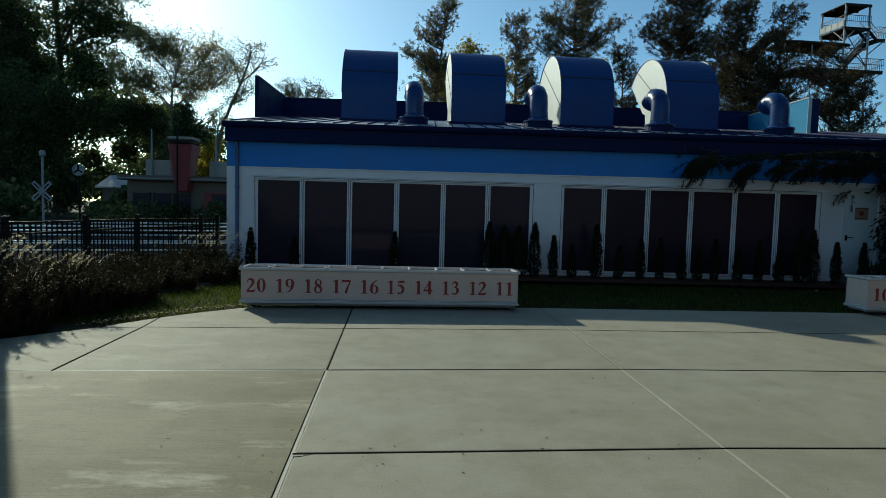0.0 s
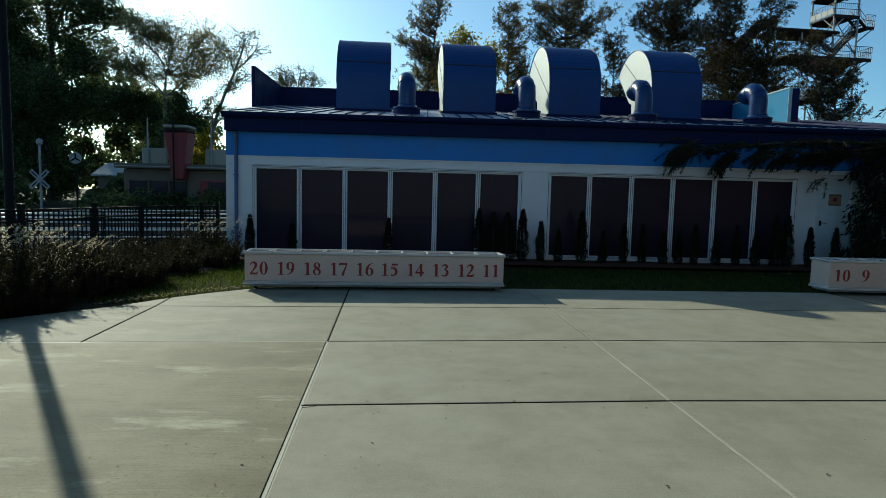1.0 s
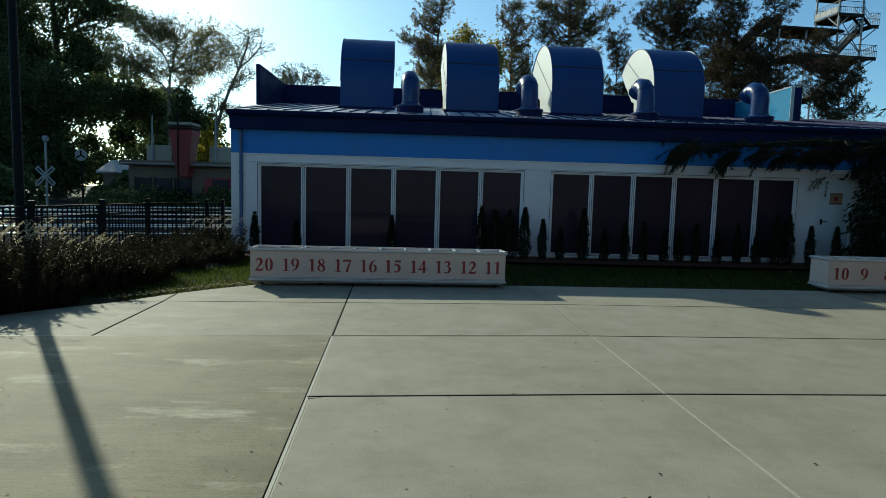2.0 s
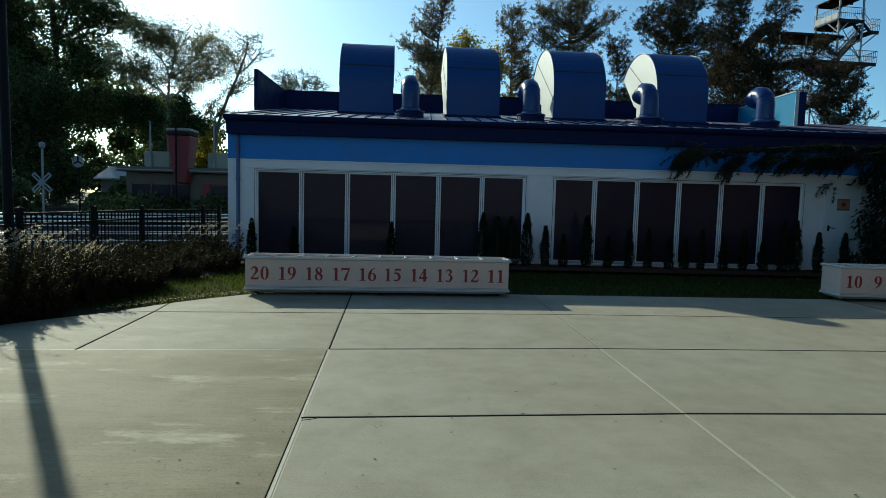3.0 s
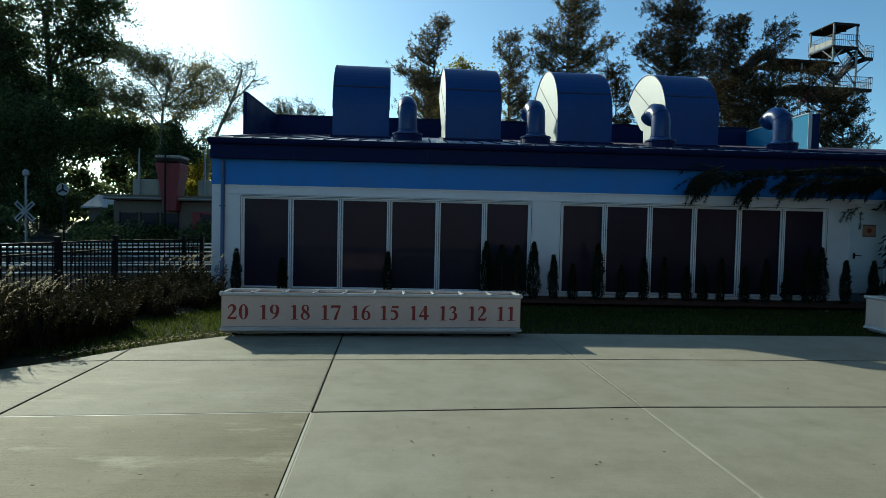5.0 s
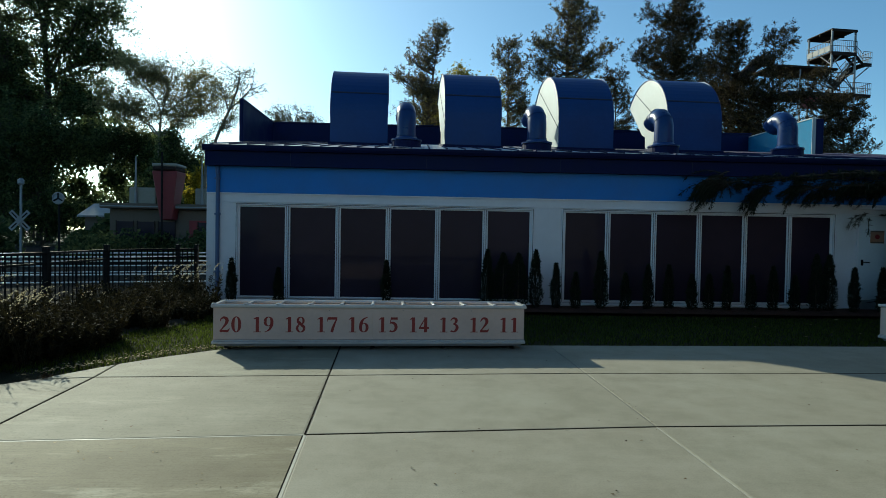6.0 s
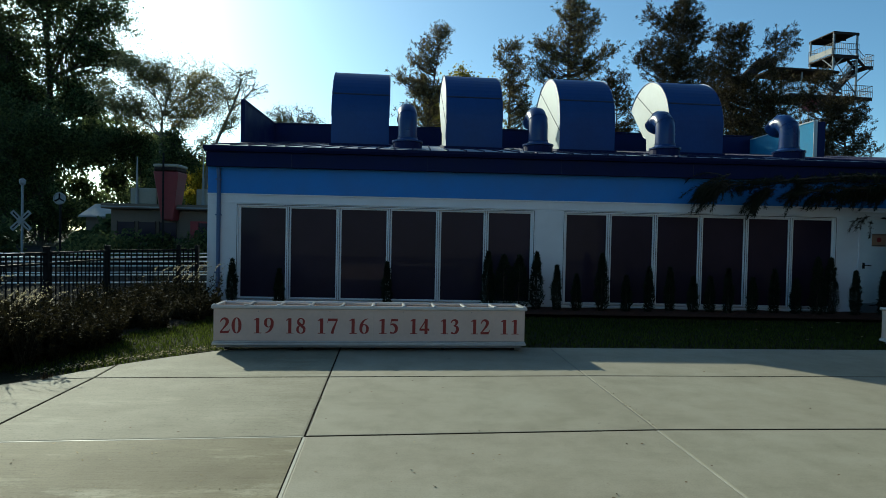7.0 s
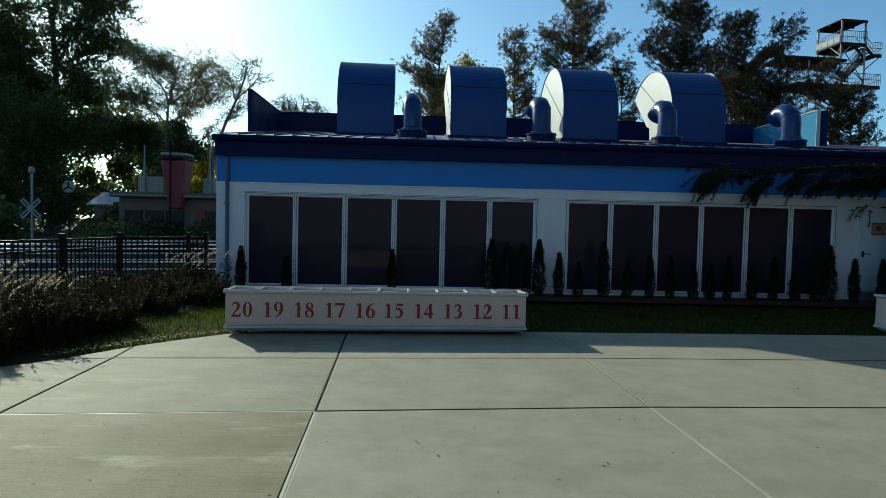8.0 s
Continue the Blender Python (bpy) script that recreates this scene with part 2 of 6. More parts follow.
def add_box(bm, x0, y0, z0, x1, y1, z1, bevel=0.0, m=None):
    v = [bm.verts.new((x, y, z)) for z in (z0, z1) for y in (y0, y1) for x in (x0, x1)]
    fs = [bm.faces.new([v[i] for i in q]) for q in ((0, 2, 3, 1), (4, 5, 7, 6), (0, 1, 5, 4), (2, 6, 7, 3), (0, 4, 6, 2), (1, 3, 7, 5))]
    if bevel:
        edges = list({e for f in fs for e in f.edges})
        got = bmesh.ops.bevel(bm, geom=edges, offset=bevel, segments=1, affect="EDGES")
        v = list({q for f in got["faces"] for q in f.verts} | {q for q in v if q.is_valid})
    if m is not None:
        bmesh.ops.transform(bm, matrix=m, verts=v)
    return bm


def box(*a, bevel=0.004, m=None):
    return add_box(bmesh.new(), *a, bevel=bevel, m=m)


def add_tube(bm, pts, radii, n=8, caps=True):
    """A tube through points with a radius at each."""
    pts = [Vector(p) for p in pts]
    rings, side = [], None
    for i, p in enumerate(pts):
        d = (pts[min(i + 1, len(pts) - 1)] - pts[max(i - 1, 0)]).normalized()
        if side is None:
            side = d.orthogonal().normalized()
        side = (side - d * side.dot(d)).normalized()
        up = d.cross(side)
        rings.append([bm.verts.new(p + radii[i] * (math.cos(2 * math.pi * k / n) * side + math.sin(2 * math.pi * k / n) * up)) for k in range(n)])
    for a, b in zip(rings, rings[1:]):
        for k in range(n):
            bm.faces.new((a[k], a[(k + 1) % n], b[(k + 1) % n], b[k]))
    if caps:
        bm.faces.new(list(reversed(rings[0])))
        bm.faces.new(rings[-1])
    return bm


def tube(pts, radii, n=8):
    if not isinstance(radii, (list, tuple)):
        radii = [radii] * len(pts)
    return add_tube(bmesh.new(), pts, radii, n)


def prism(poly, x0, x1):
    """A (y, z) outline drawn out along x."""
    bm = bmesh.new()
    a = [bm.verts.new((x0, y, z)) for y, z in poly]
    b = [bm.verts.new((x1, y, z)) for y, z in poly]
    bm.faces.new(a)
    bm.faces.new(list(reversed(b)))
    for i in range(len(poly)):
        j = (i + 1) % len(poly)
        bm.faces.new((a[j], a[i], b[i], b[j]))
    bmesh.ops.recalc_face_normals(bm, faces=bm.faces)
    return bm


def raw_mesh(name, verts, faces):
    me = bpy.data.meshes.new(name)
    nv, nf, k = len(verts), len(faces), faces.shape[1]
    me.vertices.add(nv)
    me.vertices.foreach_set("co", np.asarray(verts, np.float32).ravel())
    me.loops.add(nf * k)
    me.loops.foreach_set("vertex_index", np.asarray(faces, np.int32).ravel())
    me.polygons.add(nf)
    me.polygons.foreach_set("loop_start", np.arange(0, nf * k, k, dtype=np.int32))
    me.update(calc_edges=True)
    me.validate()
    return me


def unit(v):
    return v / np.maximum(np.linalg.norm(v, axis=1, keepdims=True), 1e-9)


def leaves(rng, centres, length, width, up=0.0, bend=None):
    """Small pointed leaves, one four-sided blade at each centre, turned at random."""
    n = len(centres)
    d = unit(rng.normal(size=(n, 3)) + np.array([0, 0, up]) if bend is None else bend + 0.45 * rng.normal(size=(n, 3)))
    s = unit(np.cross(d, rng.normal(size=(n, 3))))
    ln = (length * rng.uniform(0.6, 1.3, n))[:, None]
    wd = (width * rng.uniform(0.6, 1.3, n))[:, None]
    v = np.stack([centres, centres + d * ln * 0.45 + s * wd, centres + d * ln, centres + d * ln * 0.45 - s * wd], 1).reshape(-1, 3)
    return v, np.arange(4 * n).reshape(-1, 4)


def ground_z(x, y):
    return -0.025 - 0.12 * min(1.0, max(0.0, (y - 9.4) / 3.4))

# ---- ground ----
def ground_sheet():
    xs = sorted({*np.linspace(-30, 30, 61).tolist(), *[s * d for s in (-1, 1) for d in (45, 80, 160, 400, 1200, 3000)]})
    ys = sorted({*np.linspace(-14, 46, 61).tolist(), -3000, -1200, -400, -150, -60, -30, 60, 90, 160, 400, 1200, 3000})
    v = np.array([(x, y, ground_z(x, y) + (0.02 * math.sin(x * 1.3) * math.cos(y * 0.9) if y > 16 else 0)) for y in ys for x in xs])
    n = len(xs)
    f = np.array([(j * n + i, j * n + i + 1, (j + 1) * n + i + 1, (j + 1) * n + i) for j in range(len(ys) - 1) for i in range(n - 1)])
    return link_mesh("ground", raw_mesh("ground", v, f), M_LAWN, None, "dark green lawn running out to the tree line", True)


tagged(ground_sheet(), category="ground", kind="structure")

# the patio: columns x = a + b (y - 5.3), rows y = c + d x, which run flatter past the third column
COLS = [(-3.19, -0.068), (-0.83, -0.060), (1.945, -0.030), (7.25, -0.030), (9.95, -0.030), (12.7, -0.03)]
ROWS_Y = [(-7.7, 0.070), (-5.85, 0.070), (-3.98, 0.070), (-2.1, 0.070), (-0.23, 0.069), (1.64, 0.069), (3.508, 0.0685), (5.361, 0.0807), (7.227, 0.069), (8.95, 0.045)]
FLATTER = 0.036


def crossing(col, row):
    (a, b), (c, d) = col, row
    y = (c + d * (a - 5.3 * b)) / (1 - d * b)
    if a > 2.5:
        x2, y2 = crossing(COLS[2], row)
        y = (y2 + FLATTER * (a - 5.3 * b - x2)) / (1 - FLATTER * b)
    return a + b * (y - 5.3), y


patio = thing("patio", pose(0, 0, 0), "pale concrete patio of jointed slabs in low sun", "patio", kind="structure")


def slab(poly, material, gaps=None, edge=0.009, drop=0.0035):
    """A slab with tooled edges: each side drawn in by half its joint (sides in order, from the first corner)."""
    n = len(poly)
    gaps = gaps or [0.0105] * n

    def inset(more):
        out = []
        for i in range(n):
            p, q, r = (Vector(poly[j % n]) for j in (i - 1, i, i + 1))
            e1, e2 = (q - p).normalized(), (r - q).normalized()
            n1, n2 = Vector((-e1.y, e1.x)), Vector((-e2.y, e2.x))
            k1, k2 = gaps[i - 1] + more, gaps[i] + more
            det = n1.x * n2.y - n1.y * n2.x
            if abs(det) < 0.2:
                out.append(q + (n1 + n2).normalized() * (k1 + k2) / 2)
            else:
                out.append(q + Vector(((k1 * n2.y - k2 * n1.y) / det, (n1.x * k2 - n2.x * k1) / det)))
        return out
    bm = bmesh.new()
    rings = [[bm.verts.new((p.x, p.y, z)) for p in inset(k)] for k, z in ((0, -0.13), (0, -drop), (edge * 0.4, -0.002), (edge, 0.0))]
    for a, b in zip(rings, rings[1:]):
        for i in range(n):
            bm.faces.new((a[i], a[(i + 1) % n], b[(i + 1) % n], b[i]))
    bm.faces.new(rings[-1])
    return part("slab", bm, material, patio)


ROW_GAP, COL_GAP = 0.010, {1: 0.014, 2: 0.0065}
for i in range(1, len(COLS) - 1):
    for j in range(len(ROWS_Y) - 1):
        # the outer right columns take the dimmed tone to darken that side
        slab([crossing(COLS[i], ROWS_Y[j]), crossing(COLS[i + 1], ROWS_Y[j]), crossing(COLS[i + 1], ROWS_Y[j + 1]), crossing(COLS[i], ROWS_Y[j + 1])], M_SLAB if i < 3 else M_SLAB_WORNDIM, (ROW_GAP, COL_GAP.get(i + 1, 0.0105), ROW_GAP, COL_GAP.get(i, 0.0105)))
c0r1, c1r1, c0r2, c1r2, c1top = crossing(COLS[0], ROWS_Y[7]), crossing(COLS[1], ROWS_Y[7]), crossing(COLS[0], ROWS_Y[8]), crossing(COLS[1], ROWS_Y[8]), crossing(COLS[1], ROWS_Y[9])
# left slabs: mottled by wear, and dimmed for the darker side
slab([c0r1, c1r1, c1r2, c0r2], M_SLAB_WORNDIM)
slab([c0r2, c1r2, c1top, (-2.2, 8.72), (-2.62, 8.45), (-3.05, 8.02), (-3.38, 7.62)], M_SLAB_WORNDIM)
slab([(-5.62, 4.92), c0r1, c0r2, (-3.84, 6.88), (-4.44, 6.25), (-5.05, 5.52)], M_SLAB_WORNDIM)
slab([(-3.84, 6.88), c0r2, (-3.38, 7.62), (-3.60, 7.28)], M_SLAB_WORNDIM)
c1bot = crossing(COLS[1], ROWS_Y[0])
slab([(-9.5, -8.4), c1bot, c1r1, c0r1, (-5.62, 4.92), (-7.2, 3.1), (-9.5, 0.8)], M_SLAB_OLD)


def joint_fill(p, q, half, z, material, name):
    d = (Vector(q) - Vector(p)).normalized()
    s = Vector((-d.y, d.x)) * half
    p, q = Vector(p), Vector(q)
    bm = bmesh.new()
    lo = [bm.verts.new((*v, z - 0.05)) for v in (p - s, q - s, q + s, p + s)]
    hi = [bm.verts.new((*v, z)) for v in (p - s * 0.8, q - s * 0.8, q + s * 0.8, p + s * 0.8)]
    bm.faces.new(hi)
    for i in range(4):
        bm.faces.new((lo[i], lo[(i + 1) % 4], hi[(i + 1) % 4], hi[i]))
    return part(name, bm, material, patio)


# sealed joints stand pale, the open ones hold dirt
for k, half in ((1, 0.0145), (2, 0.0068)):
    joint_fill(crossing(COLS[k], ROWS_Y[0]), crossing(COLS[k], ROWS_Y[7]), half, -0.0018, M_SEAL, "sealant")
# the widest one has come away from the old slab
p, q = crossing(COLS[1], ROWS_Y[0]), crossing(COLS[1], ROWS_Y[7])
joint_fill((p[0] - 0.012, p[1]), (q[0] - 0.012, q[1] - 0.02), 0.0048, -0.0008, M_DIRT, "crack")
for k, a, b in ((0, 7, 8), (1, 7, 9), (3, 0, 9), (4, 0, 9)):
    joint_fill(crossing(COLS[k], ROWS_Y[a]), crossing(COLS[k], ROWS_Y[b]), 0.0095 if k == 1 else 0.015, -0.0012, M_DIRT, "joint")
joint_fill(c1r1, c1top, 0.0195, -0.0022, M_MORTAR, "mortar")
joint_fill(crossing(COLS[2], ROWS_Y[7]), crossing(COLS[2], ROWS_Y[9]), 0.0068, -0.003, M_MORTAR, "mortar")
joint_fill(c0r1, c1r1, 0.0108, -0.0018, M_SEAL, "sealant")
joint_fill((-5.62, 4.92), c0r1, 0.0108, -0.0018, M_SEAL, "sealant")
for r in ROWS_Y[1:9]:
    left = COLS[1] if r[0] < 6 else COLS[0]
    joint_fill(crossing(left, r), crossing(COLS[2], r), 0.0148, -0.0014, M_DIRT, "joint")
    joint_fill(crossing(COLS[2], r), crossing(COLS[5], r), 0.0148, -0.0014, M_DIRT, "joint")
# a short split beside the joint's end
p = crossing(COLS[1], ROWS_Y[6])
joint_fill((p[0] + 0.015, p[1] - 0.05), (p[0] + 0.07, p[1] - 0.035), 0.005, 0.0012, M_DIRT, "crack")
joint_fill((p[0] + 0.065, p[1] - 0.036), (p[0] + 0.11, p[1] - 0.012), 0.0035, 0.0010, M_DIRT, "crack")


def sheet(name, poly, lift, material, label, category, kind="structure", rough=0.0, step=0.35):
    """A bed of soil or mulch that follows the ground."""
    rng = np.random.default_rng(7)
    bm = bmesh.new()
    bm.faces.new([bm.verts.new((x, y, 0)) for x, y in poly])
    xs, ys = [p[0] for p in poly], [p[1] for p in poly]
    for lo, hi, ax in ((min(xs), max(xs), 0), (min(ys), max(ys), 1)):
        c = lo + step
        while c < hi:
            co, no = ((c, 0, 0), (1, 0, 0)) if ax == 0 else ((0, c, 0), (0, 1, 0))
            bmesh.ops.bisect_plane(bm, geom=bm.verts[:] + bm.edges[:] + bm.faces[:], plane_co=co, plane_no=no)
            c += step
    for v in bm.verts:
        v.co.z = ground_z(v.co.x, v.co.y) + lift + (rough * rng.uniform(0, 1) if not v.is_boundary else -0.01)
    me = bpy.data.meshes.new(name)
    bm.to_mesh(me)
    bm.free()
    return tagged(link_mesh(name, me, material, None, label, True), category=category, kind=kind)


sheet("mulch_bed", [(-4.4, 13.15), (12.6, 13.15), (12.6, 14.36), (-4.4, 14.36)], 0.09, M_MULCH, "red-brown bark mulch strip along the shaded wall", "planting bed", rough=0.04)
sheet("planting_bed", [(-9.4, 1.2), (-7.15, 3.35), (-5.6, 5.1), (-4.75, 6.15), (-4.6, 7.6), (-4.3, 9.4), (-3.9, 11.2), (-4.2, 13.1), (-4.95, 14.2), (-6.6, 14.0), (-9.4, 9.0)], 0.02, M_SOIL, "dark bare soil under tall border plants", "planting bed", rough=0.05)
# this dark sheet holds the trees' shade in its colour
sheet("road", [(-90, 14.8), (-5.3, 14.8), (-5.3, 62), (-90, 62)], 0.02, M_TREESHADE, "dark sheet standing for tree-shaded ground beyond the fence", "road", step=8)


def lawn_blades():
    rng = np.random.default_rng(3)
    n = 90000
    x = np.concatenate([rng.uniform(-5.0, 1.0, n // 2), rng.uniform(-2.0, 12.5, n - n // 2)])
    y = np.concatenate([rng.uniform(7.2, 13.2, n // 2), rng.uniform(8.9, 13.2, n - n // 2)])
    edge_left = np.interp(x, [-5, -4.44, -3.84, -3.38, -2.62, -2.2, 0, 13], [6.0, 6.32, 6.95, 7.68, 8.5, 8.77, 8.95, 9.45])
    keep = (y > edge_left + 0.015 + 0.05 * rng.normal(size=n) ** 2) & (x > np.interp(y, [6, 7.6, 9.4, 11.2, 13.1], [-4.9, -4.75, -4.45, -4.05, -4.35]) - 0.15 * rng.random(n))
    x, y = x[keep], y[keep]
    n = len(x)
    z = -0.025 - 0.12 * np.clip((y - 9.4) / 3.4, 0, 1)
    h = rng.uniform(0.025, 0.075, n)
    a = rng.uniform(0, 2 * np.pi, n)
    lean = rng.normal(size=(n, 2)) * 0.022
    w = rng.uniform(0.004, 0.009, n)
    b = np.stack([x, y, z], 1)
    s = np.stack([np.cos(a) * w, np.sin(a) * w, 0 * w], 1)
    v = np.stack([b - s, b + s, b + np.stack([lean[:, 0], lean[:, 1], h], 1)], 1).reshape(-1, 3)
    ob = link_mesh("grass", raw_mesh("grass", v, np.arange(3 * n).reshape(-1, 3)), M_GRASS, None, "short mown grass between patio and building")
    tagged(ob, category="grass", kind="stuff")


lawn_blades()


def scatter(name, seed, x, y, z, size, material, label):
    """Small flat bits lying about, one four-sided leaf each."""
    rng = np.random.default_rng(seed)
    n = len(x)
    a = rng.uniform(0, 6.28, n)
    ln, wd = rng.uniform(0.35, 1.0, n) * size, rng.uniform(0.15, 0.45, n) * size
    c = np.stack([x, y, z], 1)
    d, s = np.stack([np.cos(a), np.sin(a), 0.2 * rng.random(n)], 1) * ln[:, None], np.stack([-np.sin(a), np.cos(a), 0.35 * rng.random(n)], 1) * wd[:, None]
    v = np.stack([c - d, c + s, c + d, c - s], 1).reshape(-1, 3)
    tagged(link_mesh(name, raw_mesh(name, v, np.arange(4 * n).reshape(-1, 4)), material, None, label), category="litter", kind="stuff")


def litter():
    rng = np.random.default_rng(11)
    n = 330
    x, y = rng.uniform(-4.8, 8.0, n), 9.0 * rng.random(n) ** 1.15 - 0.4
    keep = y < np.interp(x, [-5, -4.4, -3.8, -2.6, 9], [5.5, 6.2, 6.8, 8.3, 8.9])
    x, y = x[keep], y[keep]
    scatter("leaf_litter", 12, x, y, np.full(len(x), 0.004), 0.016, M_LITTER, "small dark leaf bits lying on the concrete")
    x, y = rng.uniform(-0.6, 6.0, 48), rng.uniform(0.9, 5.6, 48)
    scatter("leaf_litter", 18, x, y, np.full(48, 0.005), 0.020, M_LITTER, "curled brown leaf bits lying on the concrete")
    x, y = rng.uniform(-0.4, 2.6, 22), rng.uniform(0.9, 2.6, 22)
    scatter("leaf_litter", 19, x, y, np.full(22, 0.005), 0.019, M_LITTER, "dark seed husks scattered on the concrete")
    x, y = rng.uniform(-5.5, 0.6, 240), rng.uniform(0.8, 5.2, 240)
    scatter("leaf_litter", 16, x, y, np.full(240, 0.004), 0.016, M_LITTERPALE, "pale crumbs and leaf bits on the concrete")
    # dry leaves blown against the turf's edge, and a few on the shaded lawn
    t = rng.random(520)
    x = np.interp(t, [0, 0.3, 0.6, 1], [-4.0, -3.5, -3.1, -2.5]) + rng.normal(0, 0.05, 520)
    y = np.interp(t, [0, 0.3, 0.6, 1], [6.95, 7.62, 8.12, 8.62]) + np.abs(rng.normal(0, 0.16, 520)) - 0.03
    scatter("leaf_litter", 13, x, y, 0.012 + 0.03 * rng.random(520), 0.024, M_LITTERPALE, "tan dry leaves blown along the turf edge")
    x, y = rng.uniform(5.5, 11.5, 46), rng.uniform(9.6, 13.0, 46)
    scatter("leaf_litter", 14, x, y, np.array([ground_z(0, q) + 0.05 for q in y]), 0.05, M_LITTERPALE, "a few pale fallen leaves on shaded grass")
    # crumbled edges and grit along the worn joints
    y = rng.uniform(5.4, 8.5, 150)
    x = -0.83 - 0.06 * (y - 5.3) + rng.normal(0, 0.009, 150)
    scatter("leaf_litter", 17, x, y, np.full(150, 0.003), 0.013, M_LITTER, "dark crumbs along a broken patio joint")
    t = rng.random(26)
    x, y = 1.94 - 0.05 * t + rng.normal(0, 0.03, 26), 5.6 + 1.55 * t
    scatter("leaf_litter", 15, x, y, np.full(26, 0.004), 0.015, M_LITTER, "dark grit along a worn patio joint")


litter()


def weed_tuft(m):
    rng = np.random.default_rng(5)
    n = 60
    c = rng.normal(0, 0.018, (n, 3)) * np.array([1.6, 1, 0])
    d = unit(rng.normal(0, 0.5, (n, 3)) + np.array([0, 0, 1.0]))
    v, f = leaves(rng, c, 0.055, 0.004, bend=d * 1.2)
    tuft = thing("weed_tuft", m, "small brown weed tuft growing in a patio joint", "weed")
    link_mesh("foliage", raw_mesh("foliage", v, f), M_LITTER, tuft)


weed_tuft(pose(-3.74, 6.93, 0.0))

# added unseen walls, which close the place behind the eye and cut sky fill
for wall_name, a, paint, words in (("sky_block_east", (13.3, -16.0, 13.7, 11.0, 13.0), M_BROWN, "unseen plain brown wall added to cut sky light"), ("sky_block_south", (-12.0, -16.4, 14.6, -16.0, 5.0), M_CREAM, "unseen plain cream wall added to cut sky light")):
    ob = part(wall_name, box(a[0], a[1], -0.1, a[2], a[3], a[4], bevel=0.02), paint, None, words)
    tagged(ob, category="wall", kind="structure")

# ---- the blue and white building ----
WY = 14.38  # front face
BX0, BX1, BZ = -4.83, 16.5, -0.16
W_TOP, W_BOT, BAND, FASCIA, EAVE = 2.19, 0.0, 2.41, 3.0, 3.445
G1, G2 = (-4.19, 2.63), (3.27, 9.78)
DOOR = (10.30, 11.26)
building = thing("restaurant_building", pose(0, 0, 0), "low white building with a bright blue band and navy metal eave", "building")


def wall_box(x0, x1, z0, z1, y0=WY, y1=WY + 0.25, material=M_WHITE, name="wall"):
    return part(name, box(x0, y0, z0, x1, y1, z1, bevel=0.006), material, building)


wall_box(BX0, G1[0], BZ, W_TOP)
wall_box(G1[1], G2[0], BZ, W_TOP)
wall_box(G2[1], DOOR[0], BZ, W_TOP)
wall_box(DOOR[1], BX1, BZ, W_TOP)
wall_box(G1[0], G1[1], BZ, W_BOT, y0=WY + 0.003)
wall_box(G2[0], G2[1], BZ, W_BOT, y0=WY + 0.003)
wall_box(DOOR[0], DOOR[1], BZ, -0.1, y0=WY + 0.003)
wall_box(BX0, BX1, W_TOP, BAND)
wall_box(BX0, BX1, BAND, FASCIA + 0.3, y0=WY - 0.006, material=M_BLUE, name="blue_band")
wall_box(BX0, BX0 + 0.25, BZ, FASCIA + 0.3, y0=WY + 0.25, y1=25.0, name="side_wall")
wall_box(BX1 - 0.25, BX1, BZ, FASCIA + 0.3, y0=WY + 0.25, y1=25.0, name="side_wall")
wall_box(BX0, BX1, BZ, FASCIA + 0.3, y0=25.0, y1=25.25, name="back_wall")
part("floor_slab", box(BX0 + 0.26, WY + 0.26, BZ, BX1 - 0.26, 24.99, -0.06), M_SLAB, building)
part("head_trim", box(BX0, WY - 0.018, BAND - 0.035, BX1, WY - 0.002, BAND - 0.004, bevel=0.004), M_TRIM, building)

# roof: one pitch up to the screen, a flatter one behind
SLOPE = 0.168
RY0, RY1 = 14.14, 22.0


def roof_z(y):
    return EAVE + 0.012 + SLOPE * (y - RY0)


def roof_bmesh():
    """The front pitch, its left verge running out a little to the back, and the short back pitch."""
    bm = bmesh.new()
    plan = [(BX0 - 0.01, RY0, roof_z(RY0)), (BX1 + 0.1, RY0, roof_z(RY0)), (BX1 + 0.1, RY1, roof_z(RY1)), (BX1 + 0.1, 25.3, roof_z(RY1) - 0.4), (BX0 - 1.1, 25.3, roof_z(RY1) - 0.4), (BX0 - 1.0, RY1, roof_z(RY1))]
    hi = [bm.verts.new(p) for p in plan]
    lo = [bm.verts.new((x, y, z - 0.07)) for x, y, z in plan]
    for r in (hi, lo):
        bm.faces.new((r[0], r[1], r[2], r[5]))
        bm.faces.new((r[5], r[2], r[3], r[4]))
    for i in range(6):
        j = (i + 1) % 6
        bm.faces.new((lo[i], lo[j], hi[j], hi[i]))
    bmesh.ops.recalc_face_normals(bm, faces=bm.faces)
    return bm


roof = part("roof", roof_bmesh(), M_ROOF, building)
seam_me = bpy.data.meshes.new("seam")
seam_bm = prism([(RY0 + 0.05, roof_z(RY0 + 0.05)), (RY0 + 0.05, roof_z(RY0 + 0.05) + 0.026), (RY1 - 0.02, roof_z(RY1) + 0.026), (RY1 - 0.02, roof_z(RY1))], -0.014, 0.014)
seam_bm.to_mesh(seam_me)
seam_bm.free()
# navy stands for the ribs' shaded sides against the paler sheet
seam_me.materials.append(M_NAVY)
x = BX0 + 0.15
while x < BX1:
    piece("seam", seam_me, roof, pose(x, 0, 0))
    x += 0.405
part("gable_end", prism([(WY + 0.3, FASCIA + 0.29), (WY + 0.3, roof_z(WY + 0.3) - 0.09), (RY1, roof_z(RY1) - 0.09), (24.9, roof_z(RY1) - 0.5), (24.9, FASCIA + 0.29)], BX0 + 0.01, BX0 + 0.2), M_BLUE, building)
